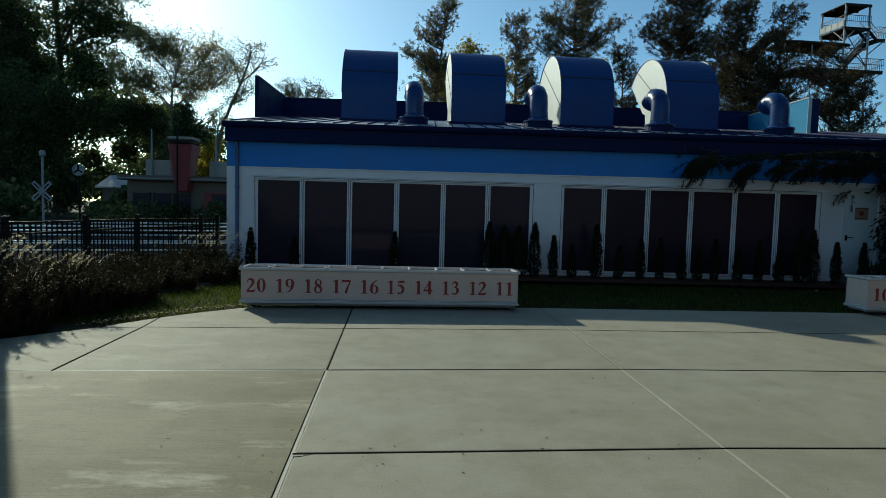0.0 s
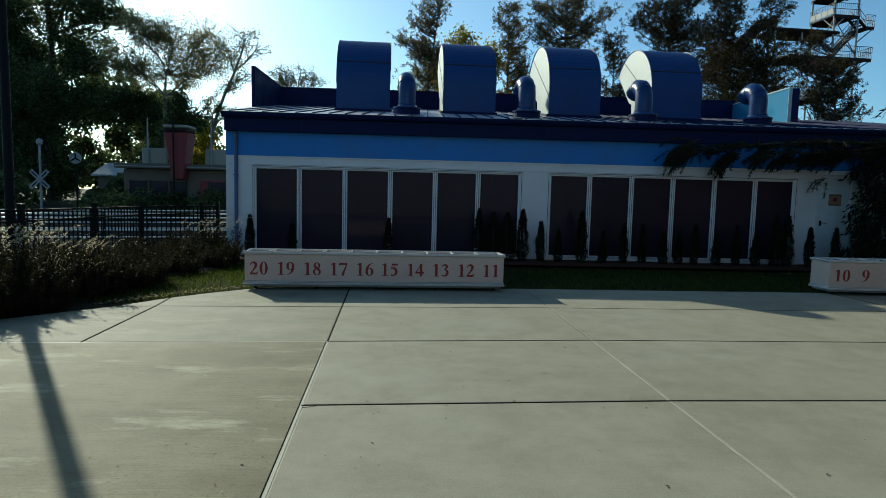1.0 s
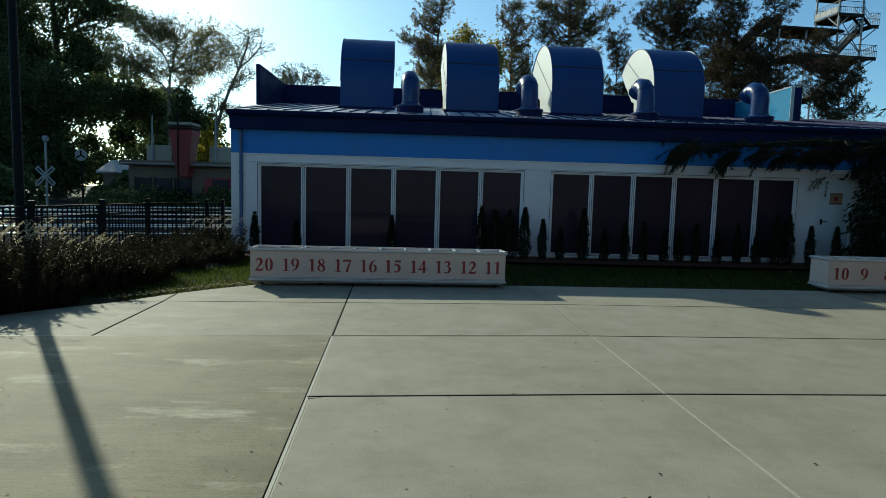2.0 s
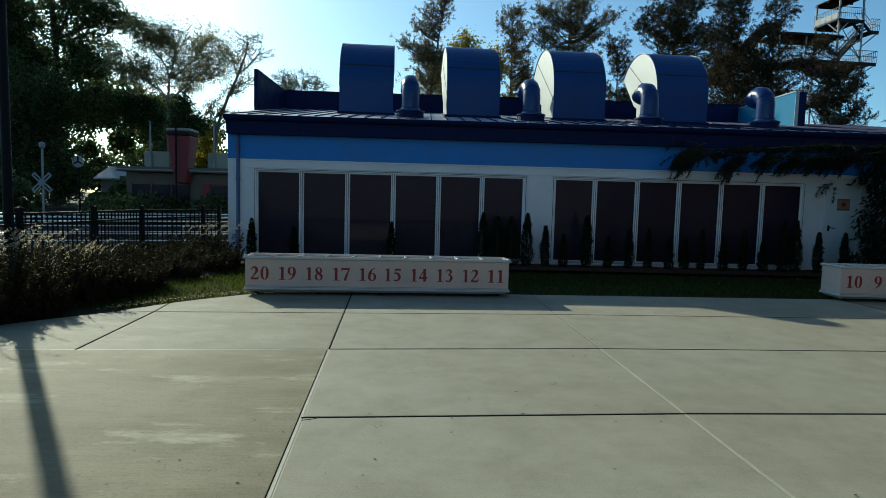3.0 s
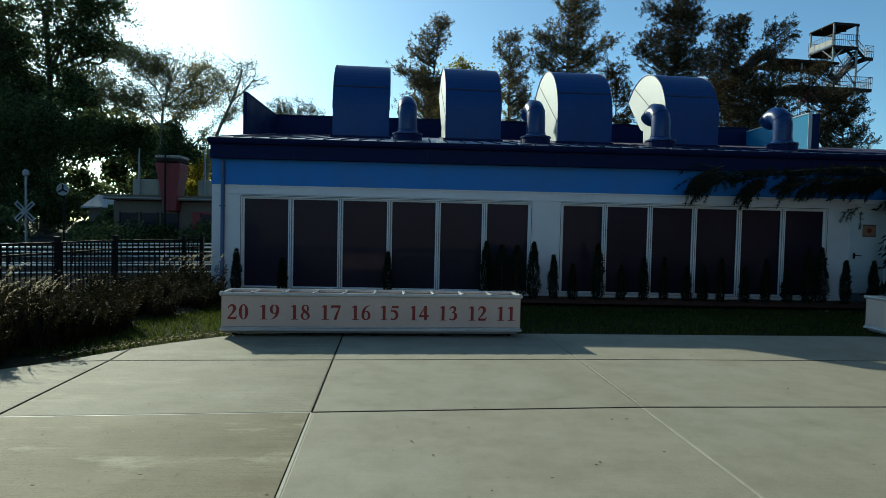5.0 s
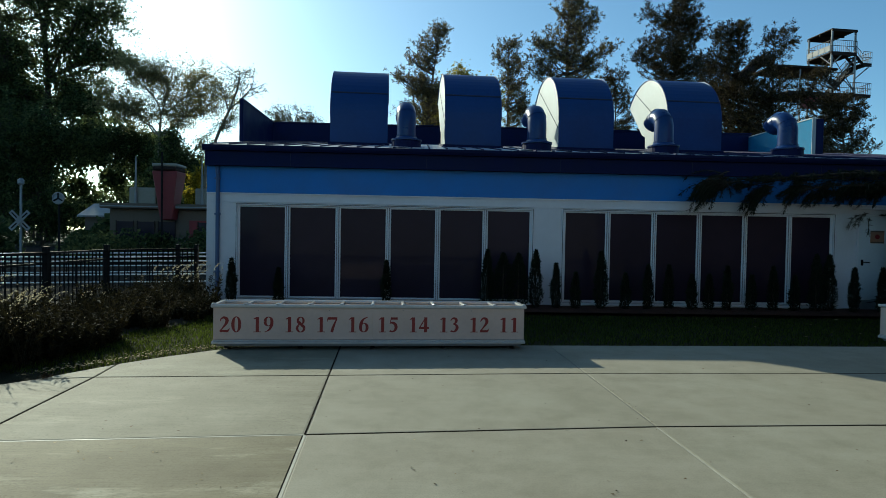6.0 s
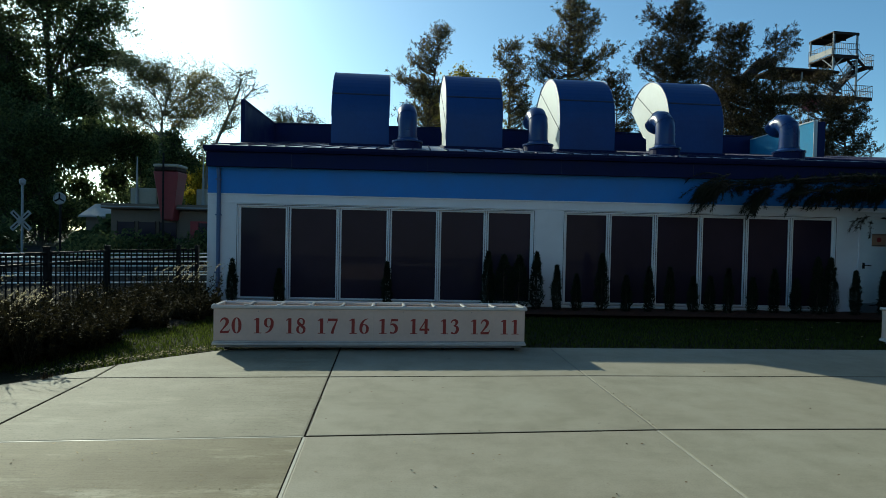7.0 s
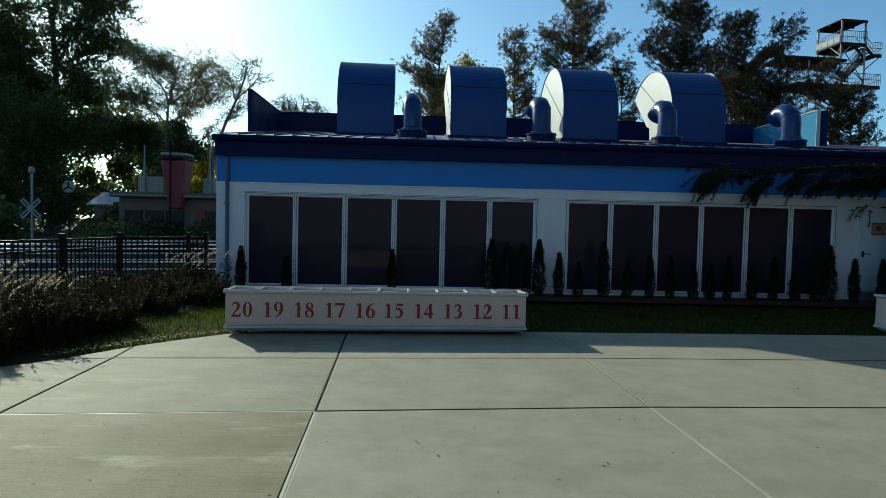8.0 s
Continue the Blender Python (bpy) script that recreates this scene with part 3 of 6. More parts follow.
part("fascia", prism([(14.20, FASCIA), (14.20, EAVE - 0.11), (14.17, EAVE - 0.10), (14.17, EAVE - 0.05), (14.37, EAVE - 0.05), (14.37, FASCIA)], BX0 + 0.02, BX1 + 0.08), M_NAVY, building, "dark navy eave fascia")
part("gutter", prism([(14.195, EAVE - 0.13), (14.12, EAVE - 0.12), (14.085, EAVE - 0.06), (14.075, EAVE), (14.09, EAVE + 0.004), (14.10, EAVE - 0.05), (14.135, EAVE - 0.10), (14.165, EAVE - 0.105)], BX0 - 0.01, BX1 + 0.1), M_NAVY, building, "navy box gutter")
fx = BX0 + 1.9
while fx < BX1:
    part("fascia_joint", box(fx, 14.196, FASCIA + 0.005, fx + 0.006, 14.201, EAVE - 0.14, bevel=0), M_SEALD, building)
    fx += 3.05
part("downspout", tube([(-4.57, 14.30, 2.98), (-4.57, 14.32, 2.86), (-4.57, 14.345, 2.75), (-4.57, 14.345, 0.1), (-4.57, 14.30, -0.02), (-4.57, 14.2, -0.06)], 0.045, 10), M_PIPE, building, "blue downspout", True)
for z in (0.6, 1.9, 2.7):
    part("strap", box(-4.63, 14.29, z, -4.51, 14.392, z + 0.03, bevel=0.002), M_PIPE, building)


def window(x0, x1, stops):
    w = part("window", box(x0 + 0.001, WY + 0.13, W_BOT, x1 - 0.001, WY + 0.2, W_BOT + 0.035), M_TRIM, building, "row of six tall dark panes in white frames")
    t = 0.055
    for a in ((x0, W_BOT, x0 + t, W_TOP), (x1 - t, W_BOT, x1, W_TOP), (x0 + t, W_TOP - t, x1 - t, W_TOP)):
        part("frame", box(a[0] + 0.001, WY - 0.012, a[1], a[2] - 0.001, WY + 0.12, a[3] - 0.001, bevel=0.006), M_TRIM, w)
    # dark strips laid on the frame draw the shadow line of its reveal
    for a in ((x0 + 0.02, W_BOT + 0.05, x0 + 0.032, W_TOP - 0.02), (x1 - 0.032, W_BOT + 0.05, x1 - 0.02, W_TOP - 0.02), (x0 + 0.033, W_TOP - 0.032, x1 - 0.033, W_TOP - 0.02)):
        part("gap_shade", box(a[0], WY - 0.0145, a[1], a[2], WY - 0.0115, a[3], bevel=0), M_GAPSHADE, w)
    part("drip_cap", box(x0 - 0.03, WY - 0.03, W_TOP + 0.002, x1 + 0.03, WY - 0.001, W_TOP + 0.022, bevel=0.004), M_TRIM, w)
    part("sill", box(x0 - 0.02, WY - 0.045, W_BOT - 0.045, x1 + 0.02, WY + 0.002, W_BOT - 0.002, bevel=0.006), M_TRIM, w)
    for i in range(len(stops) - 1):
        a, b = stops[i], stops[i + 1]
        s = 0.062
        bm = bmesh.new()
        lo, hi = W_BOT + 0.036, W_TOP - t - 0.004
        add_box(bm, a + 0.008, WY + 0.03, lo, a + s, WY + 0.08, hi, 0.005)
        add_box(bm, b - s, WY + 0.03, lo, b - 0.008, WY + 0.08, hi, 0.005)
        add_box(bm, a + s, WY + 0.032, hi - 0.035, b - s, WY + 0.078, hi, 0.004)
        add_box(bm, a + s, WY + 0.032, lo, b - s, WY + 0.078, lo + 0.035, 0.004)
        part("sash", bm, M_TRIM, w)
        part("pane", box(a + s - 0.004, WY + 0.052, lo + 0.03, b - s + 0.004, WY + 0.058, hi - 0.03, bevel=0), M_PANE, w)
        if i:
            # likewise dark strips for the shaded grooves beside each mullion
            part("gap_shade", box(a + 0.017, WY + 0.024, lo, a + 0.027, WY + 0.0305, hi, bevel=0), M_GAPSHADE, w)
            part("gap_shade", box(a - 0.031, WY + 0.024, lo, a - 0.023, WY + 0.0305, hi, bevel=0), M_GAPSHADE, w)
            part("mullion", box(a - 0.017, WY + 0.004, W_BOT + 0.036, a + 0.010, WY + 0.05, W_TOP - t - 0.002, bevel=0.004), M_TRIM, w)


window(*G1, (-4.15, -3.02, -1.875, -0.73, 0.405, 1.50, 2.59))
window(*G2, (3.31, 4.365, 5.455, 6.53, 7.62, 8.69, 9.74))

# service door
door = part("door", box(DOOR[0] + 0.045, WY + 0.03, -0.09, DOOR[1] - 0.045, WY + 0.075, W_TOP - 0.05, bevel=0.004), M_DOOR, building, "closed pale service door")
for a in ((DOOR[0], -0.1, DOOR[0] + 0.043, W_TOP - 0.004), (DOOR[1] - 0.043, -0.1, DOOR[1], W_TOP - 0.004), (DOOR[0] + 0.044, W_TOP - 0.048, DOOR[1] - 0.044, W_TOP - 0.004)):
    part("door_frame", box(a[0], WY - 0.02, a[1], a[2], WY + 0.12, a[3], bevel=0.005), M_TRIM, door)
part("hood_mould", box(DOOR[0] - 0.12, WY - 0.10, W_TOP + 0.10, DOOR[1] + 0.15, WY - 0.002, W_TOP + 0.15, bevel=0.01), M_TRIM, door)
part("door_handle", tube([(10.47, WY + 0.03, 1.06), (10.47, WY - 0.03, 1.06), (10.49, WY - 0.045, 1.06), (10.60, WY - 0.045, 1.055)], 0.012), M_DARKMETAL, door, "dark lever handle", True)
part("handle_plate", box(10.44, WY + 0.022, 0.98, 10.50, WY + 0.031, 1.12, bevel=0.003), M_DARKMETAL, door)
part("kick_plate", box(DOOR[0] + 0.08, WY + 0.024, -0.06, DOOR[1] - 0.08, WY + 0.031, 0.16, bevel=0.002), M_STEEL, door)
notice = thing("notice", pose(10.82, WY + 0.026, 1.66), "orange paper notice stuck on the service door", "sign")
part("sheet", box(-0.17, -0.004, -0.15, 0.17, 0.0, 0.15, bevel=0.001), M_ORANGE, notice)
part("header_bar", box(-0.165, -0.007, 0.115, 0.165, -0.0045, 0.14, bevel=0), M_BROWN, notice)
part("emblem", tube([(0, -0.007, 0.005), (0, -0.0045, 0.005)], 0.058, 20), M_RED, notice, "red round emblem")
part("text_bar", box(-0.165, -0.007, -0.14, 0.165, -0.0045, -0.115, bevel=0), M_BROWN, notice)

# roof screen: a back wall and two wings, open to the front
SX0, SX1, SY0, SY1, SZ = -5.33, 11.95, 18.4, 21.95, 5.4
screen = thing("roof_screen", pose(0, 0, 0), "blue plant screen walls standing on the metal roof", "roof screen")


def wing(x0, x1, top):
    return prism([(SY0, roof_z(SY0) + 0.004), (SY0, top), (SY1 - 0.06, top), (SY1 - 0.06, roof_z(SY1) - 0.01)], x0, x1)


# navy puts the back wall's shade into its colour
part("back_panel", box(SX0, SY1 - 0.055, roof_z(SY1) - 0.02, SX1, SY1 + 0.03, SZ - 0.01, bevel=0.004), M_NAVY, screen)
part("coping", box(SX0 - 0.02, SY1 - 0.09, SZ - 0.006, SX1 + 0.02, SY1 + 0.06, SZ + 0.03, bevel=0.004), M_NAVY, screen)
# left wing and rim coloured as shaded, right ones as sunlit
for xx, top, paint, rim in ((SX0 + 0.045, SZ, M_NAVY, M_NAVY), (SX1 - 0.045, 5.27, M_SCREENSUN, M_SUNSHEET)):
    part("wing", wing(xx - 0.045, xx + 0.045, top), paint, screen)
    part("coping", box(xx - 0.07, SY0 - 0.02, top + 0.002, xx + 0.07, SY1 - 0.095, top + 0.03, bevel=0.004), rim, screen)
    part("edge_trim", box(xx - 0.055, SY0 - 0.022, roof_z(SY0) + 0.005, xx + 0.06, SY0 - 0.001, top, bevel=0.004), rim if xx > 0 else M_NAVY, screen)
    if xx > 0:
        part("end_return", box(xx + 0.061, SY0 - 0.02, roof_z(SY0) + 0.005, xx + 0.3, SY0 + 0.04, top - 0.004, bevel=0.004), M_NAVY, screen)


def exhaust_hood():
    """A square duct that turns back in a wide gooseneck; origin at the front foot's middle."""
    hood = thing("exhaust_hood", pose(0, 0, 0), "blue sheet-metal gooseneck exhaust hood with one pale sunlit side", "exhaust hood", "rooftop exhaust hoods")
    W, R, H0 = 0.795, 1.57, 0.78
    arc = [(R - R * math.cos(a), H0 + R * math.sin(a)) for a in np.linspace(0, radians(141), 25)]
    # shell: the outer skin in sheet thickness
    bm = bmesh.new()
    skin = [(0.0, -0.05)] + arc
    t = 0.02
    rows = []
    for i, (y, z) in enumerate(skin):
        a, b = skin[max(i - 1, 0)], skin[min(i + 1, len(skin) - 1)]
        d = Vector((b[0] - a[0], b[1] - a[1])).normalized()
        nrm = Vector((d.y, -d.x))
        rows.append([bm.verts.new((x, y + s * nrm.x, z + s * nrm.y)) for s in (0, t) for x in (-W, W)])
    for a, b in zip(rows, rows[1:]):
        bm.faces.new((a[0], a[1], b[1], b[0]))
        bm.faces.new((a[3], a[2], b[2], b[3]))
        bm.faces.new((a[2], a[0], b[0], b[2]))
        bm.faces.new((a[1], a[3], b[3], b[1]))
    bm.faces.new(rows[-1][:2] + [rows[-1][3], rows[-1][2]])
    bmesh.ops.recalc_face_normals(bm, faces=bm.faces)
    part("shell", bm, M_HOOD, hood, smooth=False)
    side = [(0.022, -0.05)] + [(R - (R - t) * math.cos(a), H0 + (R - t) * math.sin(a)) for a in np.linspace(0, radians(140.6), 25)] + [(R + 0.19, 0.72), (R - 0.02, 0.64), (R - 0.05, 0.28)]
    # the sunward panel is a pale lit copy, the other stays blue
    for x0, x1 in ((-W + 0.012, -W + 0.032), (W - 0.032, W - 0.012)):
        part("side_panel", prism(side, x0, x1), M_SUNSHEET if x0 < 0 else M_HOOD, hood, "sheet-metal side, pale for the sun on it" if x0 < 0 else "")
    part("back_plate", box(-W + 0.034, R - 0.23, 0.2, W - 0.034, R - 0.21, H0 + 0.3, bevel=0), M_HOOD, hood)
    # lap seams
    a = radians(25)
    y, z = R - (R + 0.006) * math.cos(a), H0 + (R + 0.006) * math.sin(a)
    part("lap_seam", box(-W, -0.006, -0.02, W, 0.012, 0.02, bevel=0.003, m=pose(0, y, z, -25)), M_SEALD, hood)
    a0, a1 = Vector((R - 1.52 * math.cos(radians(118)), H0 + 1.52 * math.sin(radians(118)))), Vector((0.08, H0 - 0.2))
    d = a1 - a0
    for sx in (-1,):
        bm = box(-0.006, 0, -0.013, 0.004, d.length, 0.013, bevel=0.002, m=pose(sx * (W - 0.008), a0.x, a0.y, math.degrees(math.atan2(d.y, d.x))))
        part("side_seam", bm, M_SEALD, hood)
    for sx in (-1, 1):
        part("rim", tube([(sx * (W - 0.002), y, z) for y, z in arc], 0.014, 6), M_HOOD, hood)
    part("lip", box(-W - 0.01, -0.03, -0.03, W + 0.01, 0.03, 0.03, bevel=0.006, m=pose(0, *arc[-1])), M_SUNSHEET, hood)
    part("curb", prism([(-0.05, -0.12), (-0.05, 0.03), (-0.003, 0.03), (R - 0.16, 0.27), (R - 0.16, 0.15)], -W - 0.05, W + 0.05), M_NAVY, hood)
    return hood


HY = 17.4
hood = exhaust_hood()
HOOD_X = (-1.75, 1.44, 4.64, 7.765)
hood.matrix_basis = pose(HOOD_X[0], HY, roof_z(HY) + 0.03, 0, 0, 3)
for hx in HOOD_X[1:]:
    copy_thing(hood, pose(hx, HY, roof_z(HY) + 0.03, 0, 0, 3))


def roof_vent():
    vent = thing("roof_vent", pose(0, 0, 0), "round blue gooseneck vent pipe on a round curb", "roof vent", "gooseneck roof vents")
    r = 0.225
    # a mitred bend: upright, four short gores, and a downturned mouth
    bend = [(0.29 - 0.29 * math.cos(q), 0.60 + 0.29 * math.sin(q)) for q in np.linspace(0.0, radians(124), 5)]
    mouth = (bend[-1][0] + 0.13 * math.sin(radians(124)), bend[-1][1] + 0.13 * math.cos(radians(124)))
    pts = [(0, 0, 0.1), (0, 0, 0.4)] + [(0, y, z) for y, z in bend] + [(0, *mouth)]
    part("pipe", add_tube(bmesh.new(), pts, [r] * len(pts), 24, False), M_VENT, vent, smooth=True)
    part("throat", add_tube(bmesh.new(), pts[-3:-1] + [(0, mouth[0] - 0.01, mouth[1] + 0.01)], [r - 0.012] * 3, 24, True), M_SEALD, vent, smooth=True)
    for (y, z), q in ((bend[1], 31), (bend[3], 93)):
        part("gore_seam", tube([(0, y - 0.012 * math.sin(radians(q)), z - 0.012 * math.cos(radians(q))), (0, y + 0.012 * math.sin(radians(q)), z + 0.012 * math.cos(radians(q)))], r + 0.006, 24), M_VENT, vent)
    part("rim", tube([pts[-1], (0, mouth[0] + 0.02 * math.sin(radians(124)), mouth[1] + 0.02 * math.cos(radians(124)))], r + 0.01, 24), M_VENT, vent)
    for z in (0.24,):
        part("collar", tube([(0, 0, z - 0.018), (0, 0, z + 0.018)], r + 0.014, 20), M_VENT, vent, smooth=False)
    part("cone", tube([(0, 0, 0.12), (0, 0, 0.22)], [r + 0.1, r + 0.01], 20), M_VENT, vent)
    part("curb", tube([(0, 0, -0.16), (0, 0, 0.10), (0, 0, 0.13)], [0.35, 0.35, 0.33], 24), M_NAVY, vent)
    part("flange", tube([(0, 0, 0.115), (0, 0, 0.15)], 0.37, 24), M_VENT, vent)
    part("flashing", box(-0.42, -0.40, -0.018, 0.42, 0.40, -0.004, bevel=0, m=pose(0, 0, 0.0, math.degrees(math.atan(SLOPE)))), M_ROOF, vent)
    return vent


VY = 14.95
vent = roof_vent()
VENT_X = (-0.365, 2.76, 5.85, 8.92)
vent.matrix_basis = pose(VENT_X[0], VY, roof_z(VY) + 0.03, 0, 0, 5)
for vx in VENT_X[1:]:
    copy_thing(vent, pose(vx, VY, roof_z(VY) + 0.03, 0, 0, 5))

# ---- numbered bins at the patio's edge ----
def pen(bm, points, back):
    """A brush stroke: a band of changing width (x, y, width) through its points, smoothed."""
    ctrl = [Vector(p) for p in points]
    ctrl = [ctrl[0] * 2 - ctrl[1]] + ctrl + [ctrl[-1] * 2 - ctrl[-2]]
    line = []
    for i in range(1, len(ctrl) - 2):
        a, b, c, d = ctrl[i - 1:i + 3]
        for k in range(4 if len(points) > 2 else 1):
            t = k / 4
            line.append(0.5 * (2 * b + (c - a) * t + (2 * a - 5 * b + 4 * c - d) * t * t + (3 * b - a - 3 * c + d) * t ** 3))
    line.append(ctrl[-2])
    rows = []
    for i, p in enumerate(line):
        d = line[min(i + 1, len(line) - 1)] - line[max(i - 1, 0)]
        n = Vector((-d.y, d.x)).normalized() * abs(p.z) / 2
        rows.append([bm.verts.new((p.x + s * n.x, p.y + s * n.y, z)) for z in (-0.012, 0.004 - back) for s in (1, -1)])
    for a, b in zip(rows, rows[1:]):
        for i, j in ((2, 3), (3, 1), (1, 0), (0, 2)):
            bm.faces.new((a[i], a[j], b[j], b[i]))
    bm.faces.new([rows[0][i] for i in (0, 1, 3, 2)])
    bm.faces.new([rows[-1][i] for i in (2, 3, 1, 0)])


def bowl(cx, cy, rx, ry, heavy, light):
    """A closed oval stroke, heavy at its flanks and light at its crown and foot."""
    return [(cx + (rx - heavy / 2) * math.cos(a), cy + (ry - light / 2) * math.sin(a), light + (heavy - light) * abs(math.cos(a)) ** 1.5) for a in np.linspace(0, 2 * math.pi, 17)]


SIX = [bowl(0.01, 0.31, 0.31, 0.31, 0.19, 0.05), [(-0.20, 0.30, 0.19), (-0.18, 0.55, 0.19), (-0.06, 0.80, 0.13), (0.10, 0.93, 0.07), (0.26, 0.99, 0.035)]]
# strokes of bold serif numerals, one unit high
STROKES = {
    "0": [bowl(0, 0.5, 0.31, 0.51, 0.20, 0.05)],
    "1": [[(0.02, 0.02, 0.20), (0.02, 0.98, 0.20)], [(0.06, 0.95, 0.05), (-0.08, 0.90, 0.09), (-0.22, 0.84, 0.04)], [(-0.22, 0.022, 0.044), (0.26, 0.022, 0.044)]],
    "2": [[(-0.27, 0.70, 0.05), (-0.21, 0.85, 0.08), (-0.06, 0.94, 0.13), (0.10, 0.88, 0.19), (0.15, 0.73, 0.21), (0.08, 0.54, 0.16), (-0.08, 0.32, 0.10), (-0.27, 0.09, 0.07)], [(-0.30, 0.075, 0.15), (0.24, 0.075, 0.15)], [(0.19, 0.10, 0.13), (0.27, 0.17, 0.06), (0.305, 0.26, 0.03)]],
    "3": [[(-0.26, 0.74, 0.04), (-0.19, 0.88, 0.08), (-0.04, 0.94, 0.12), (0.09, 0.87, 0.18), (0.11, 0.75, 0.18), (0.03, 0.61, 0.10), (-0.10, 0.54, 0.05)], [(-0.10, 0.55, 0.05), (0.06, 0.52, 0.11), (0.16, 0.40, 0.19), (0.16, 0.25, 0.20), (0.07, 0.10, 0.15), (-0.07, 0.045, 0.08), (-0.17, 0.07, 0.11), (-0.25, 0.10, 0.13)]],
    "4": [[(0.10, 0.0, 0.20), (0.10, 0.99, 0.20)], [(0.10, 0.96, 0.07), (-0.31, 0.30, 0.07)], [(-0.34, 0.29, 0.14), (0.32, 0.29, 0.14)]],
    "5": [[(-0.16, 0.905, 0.15), (0.27, 0.905, 0.15)], [(-0.14, 0.97, 0.05), (-0.22, 0.56, 0.05)], [(-0.22, 0.60, 0.06), (-0.06, 0.63, 0.14), (0.10, 0.54, 0.19), (0.17, 0.36, 0.20), (0.13, 0.18, 0.17), (0.0, 0.065, 0.10), (-0.13, 0.06, 0.10), (-0.24, 0.10, 0.13)]],
    "6": SIX,
    "7": [[(-0.30, 0.90, 0.16), (0.31, 0.90, 0.16)], [(-0.28, 0.97, 0.05), (-0.325, 0.70, 0.03)], [(0.27, 0.86, 0.08), (0.13, 0.52, 0.13), (0.02, 0.22, 0.17), (-0.03, 0.0, 0.18)]],
    "8": [bowl(0, 0.745, 0.25, 0.255, 0.14, 0.05), bowl(0, 0.265, 0.30, 0.275, 0.16, 0.05), [(-0.15, 0.72, 0.12), (0.0, 0.54, 0.17), (0.18, 0.34, 0.14)]],
    "9": [[(-x, 1 - y, w) for x, y, w in stroke] for stroke in SIX],
}
DIGITS = {}


def numeral(ch, height):
    """One painted digit with heavy stems, light hairlines and foot serifs."""
    if ch not in DIGITS:
        bm = bmesh.new()
        for i, stroke in enumerate(STROKES[ch]):
            pen(bm, stroke, 0.0015 * i)
        bmesh.ops.recalc_face_normals(bm, faces=bm.faces)
        bmesh.ops.scale(bm, vec=(height, height, height), verts=bm.verts)
        me = bpy.data.meshes.new("numeral")
        bm.to_mesh(me)
        bm.free()
        me.materials.append(M_RED)
        DIGITS[ch] = me
    return DIGITS[ch]


def bin_row(numbers, name_label):
    L, D, H = 4.025, 0.50, 0.58
    row = thing("bin_row", pose(0, 0, 0), name_label, "storage bins", "numbered bin rows")
    n = len(numbers)
    pitch = L / n
    part("plinth", box(0.03, 0.03, 0.035, L - 0.03, D - 0.03, 0.07, bevel=0.004), M_BININ, row)
    part("base_board", box(-0.02, -0.022, 0.07, L + 0.02, D + 0.02, 0.105, bevel=0.008), M_BINRIM, row)
    part("base_moulding", box(-0.008, -0.012, 0.107, L + 0.008, D + 0.01, 0.125, bevel=0.005), M_BINRIM, row)
    for a, b in ((0.0, L / 2 - 0.0004), (L / 2 + 0.0004, L)):
        part("front_panel", box(a, 0, 0.127, b, 0.02, H - 0.045, bevel=0.003), M_BIN, row)
        part("back_panel", box(a, D - 0.02, 0.127, b, D, H - 0.045, bevel=0.003), M_BIN, row)
    for a in (0.0, L - 0.02):
        part("side_panel", box(a, 0.021, 0.127, a + 0.02, D - 0.021, H - 0.045, bevel=0.003), M_BIN, row)
    for i in range(1, n):
        part("divider", box(i * pitch - 0.008, 0.022, 0.13, i * pitch + 0.008, D - 0.022, H - 0.012, bevel=0), M_BIN, row)
    part("bin_floor", box(0.022, 0.022, 0.12, L - 0.022, D - 0.022, 0.129, bevel=0), M_BININ, row)
    for y0, y1 in ((-0.028, 0.036), (D - 0.036, D + 0.028)):
        part("top_rail", box(-0.028, y0, H - 0.044, L + 0.028, y1, H, bevel=0.012), M_BINRIM, row)
    for i in range(n + 1):
        c = min(max(i * pitch, 0.006), L - 0.006)
        w = 0.032 if i in (0, n) else 0.02
        part("cross_rail", box(c - w, 0.037, H - 0.035, c + w, D - 0.037, H - 0.003, bevel=0.008), M_BINRIM, row)
        # small glossy domes added so that the rail ends show sun glints
        part("glint_cap", tube([(c, 0.004, H - 0.004), (c, 0.004, H + 0.006), (c, 0.004, H + 0.014), (c, 0.004, H + 0.017)], [0.030, 0.030, 0.021, 0.006], 10), M_BINRIM, row, smooth=True)
    for i, t in enumerate(numbers):
        off = 0.012 if i < n / 2 else -0.004
        for k, ch in enumerate(t):
            x = (i + 0.5) * pitch + off + (k - (len(t) - 1) / 2) * 0.145
            tagged(piece("numeral", numeral(ch, 0.2), row, pose(x, -0.0035, 0.222, 90)), "red painted numeral")
    for i in range(5):
        cx = 0.14 + i * (L - 0.28) / 4
        for cy in (0.10, D - 0.10):
            part("foot", tube([(cx, cy, 0.0), (cx, cy, 0.012), (cx, cy, 0.036)], [0.03, 0.03, 0.018], 8), M_DARKMETAL, row)
    for cx in (0.55, 1.45, 2.4, 3.3):
        part("screw", box(cx, -0.004, 0.5, cx + 0.012, -0.0005, 0.512, bevel=0.002), M_STEEL, row)
    return row


bins_a = bin_row([str(k) for k in range(20, 10, -1)], "long cream bin row with red numbers 20 to 11")
bins_a.matrix_basis = pose(-2.60, 8.43, 0.012, 0, 0, 3.6)
bins_b = bin_row([str(k) for k in range(10, 0, -1)], "long cream bin row with red numbers 10 to 1")
bins_b.matrix_basis = pose(6.98, 9.0, 0.012, 0, 0, -1.0)


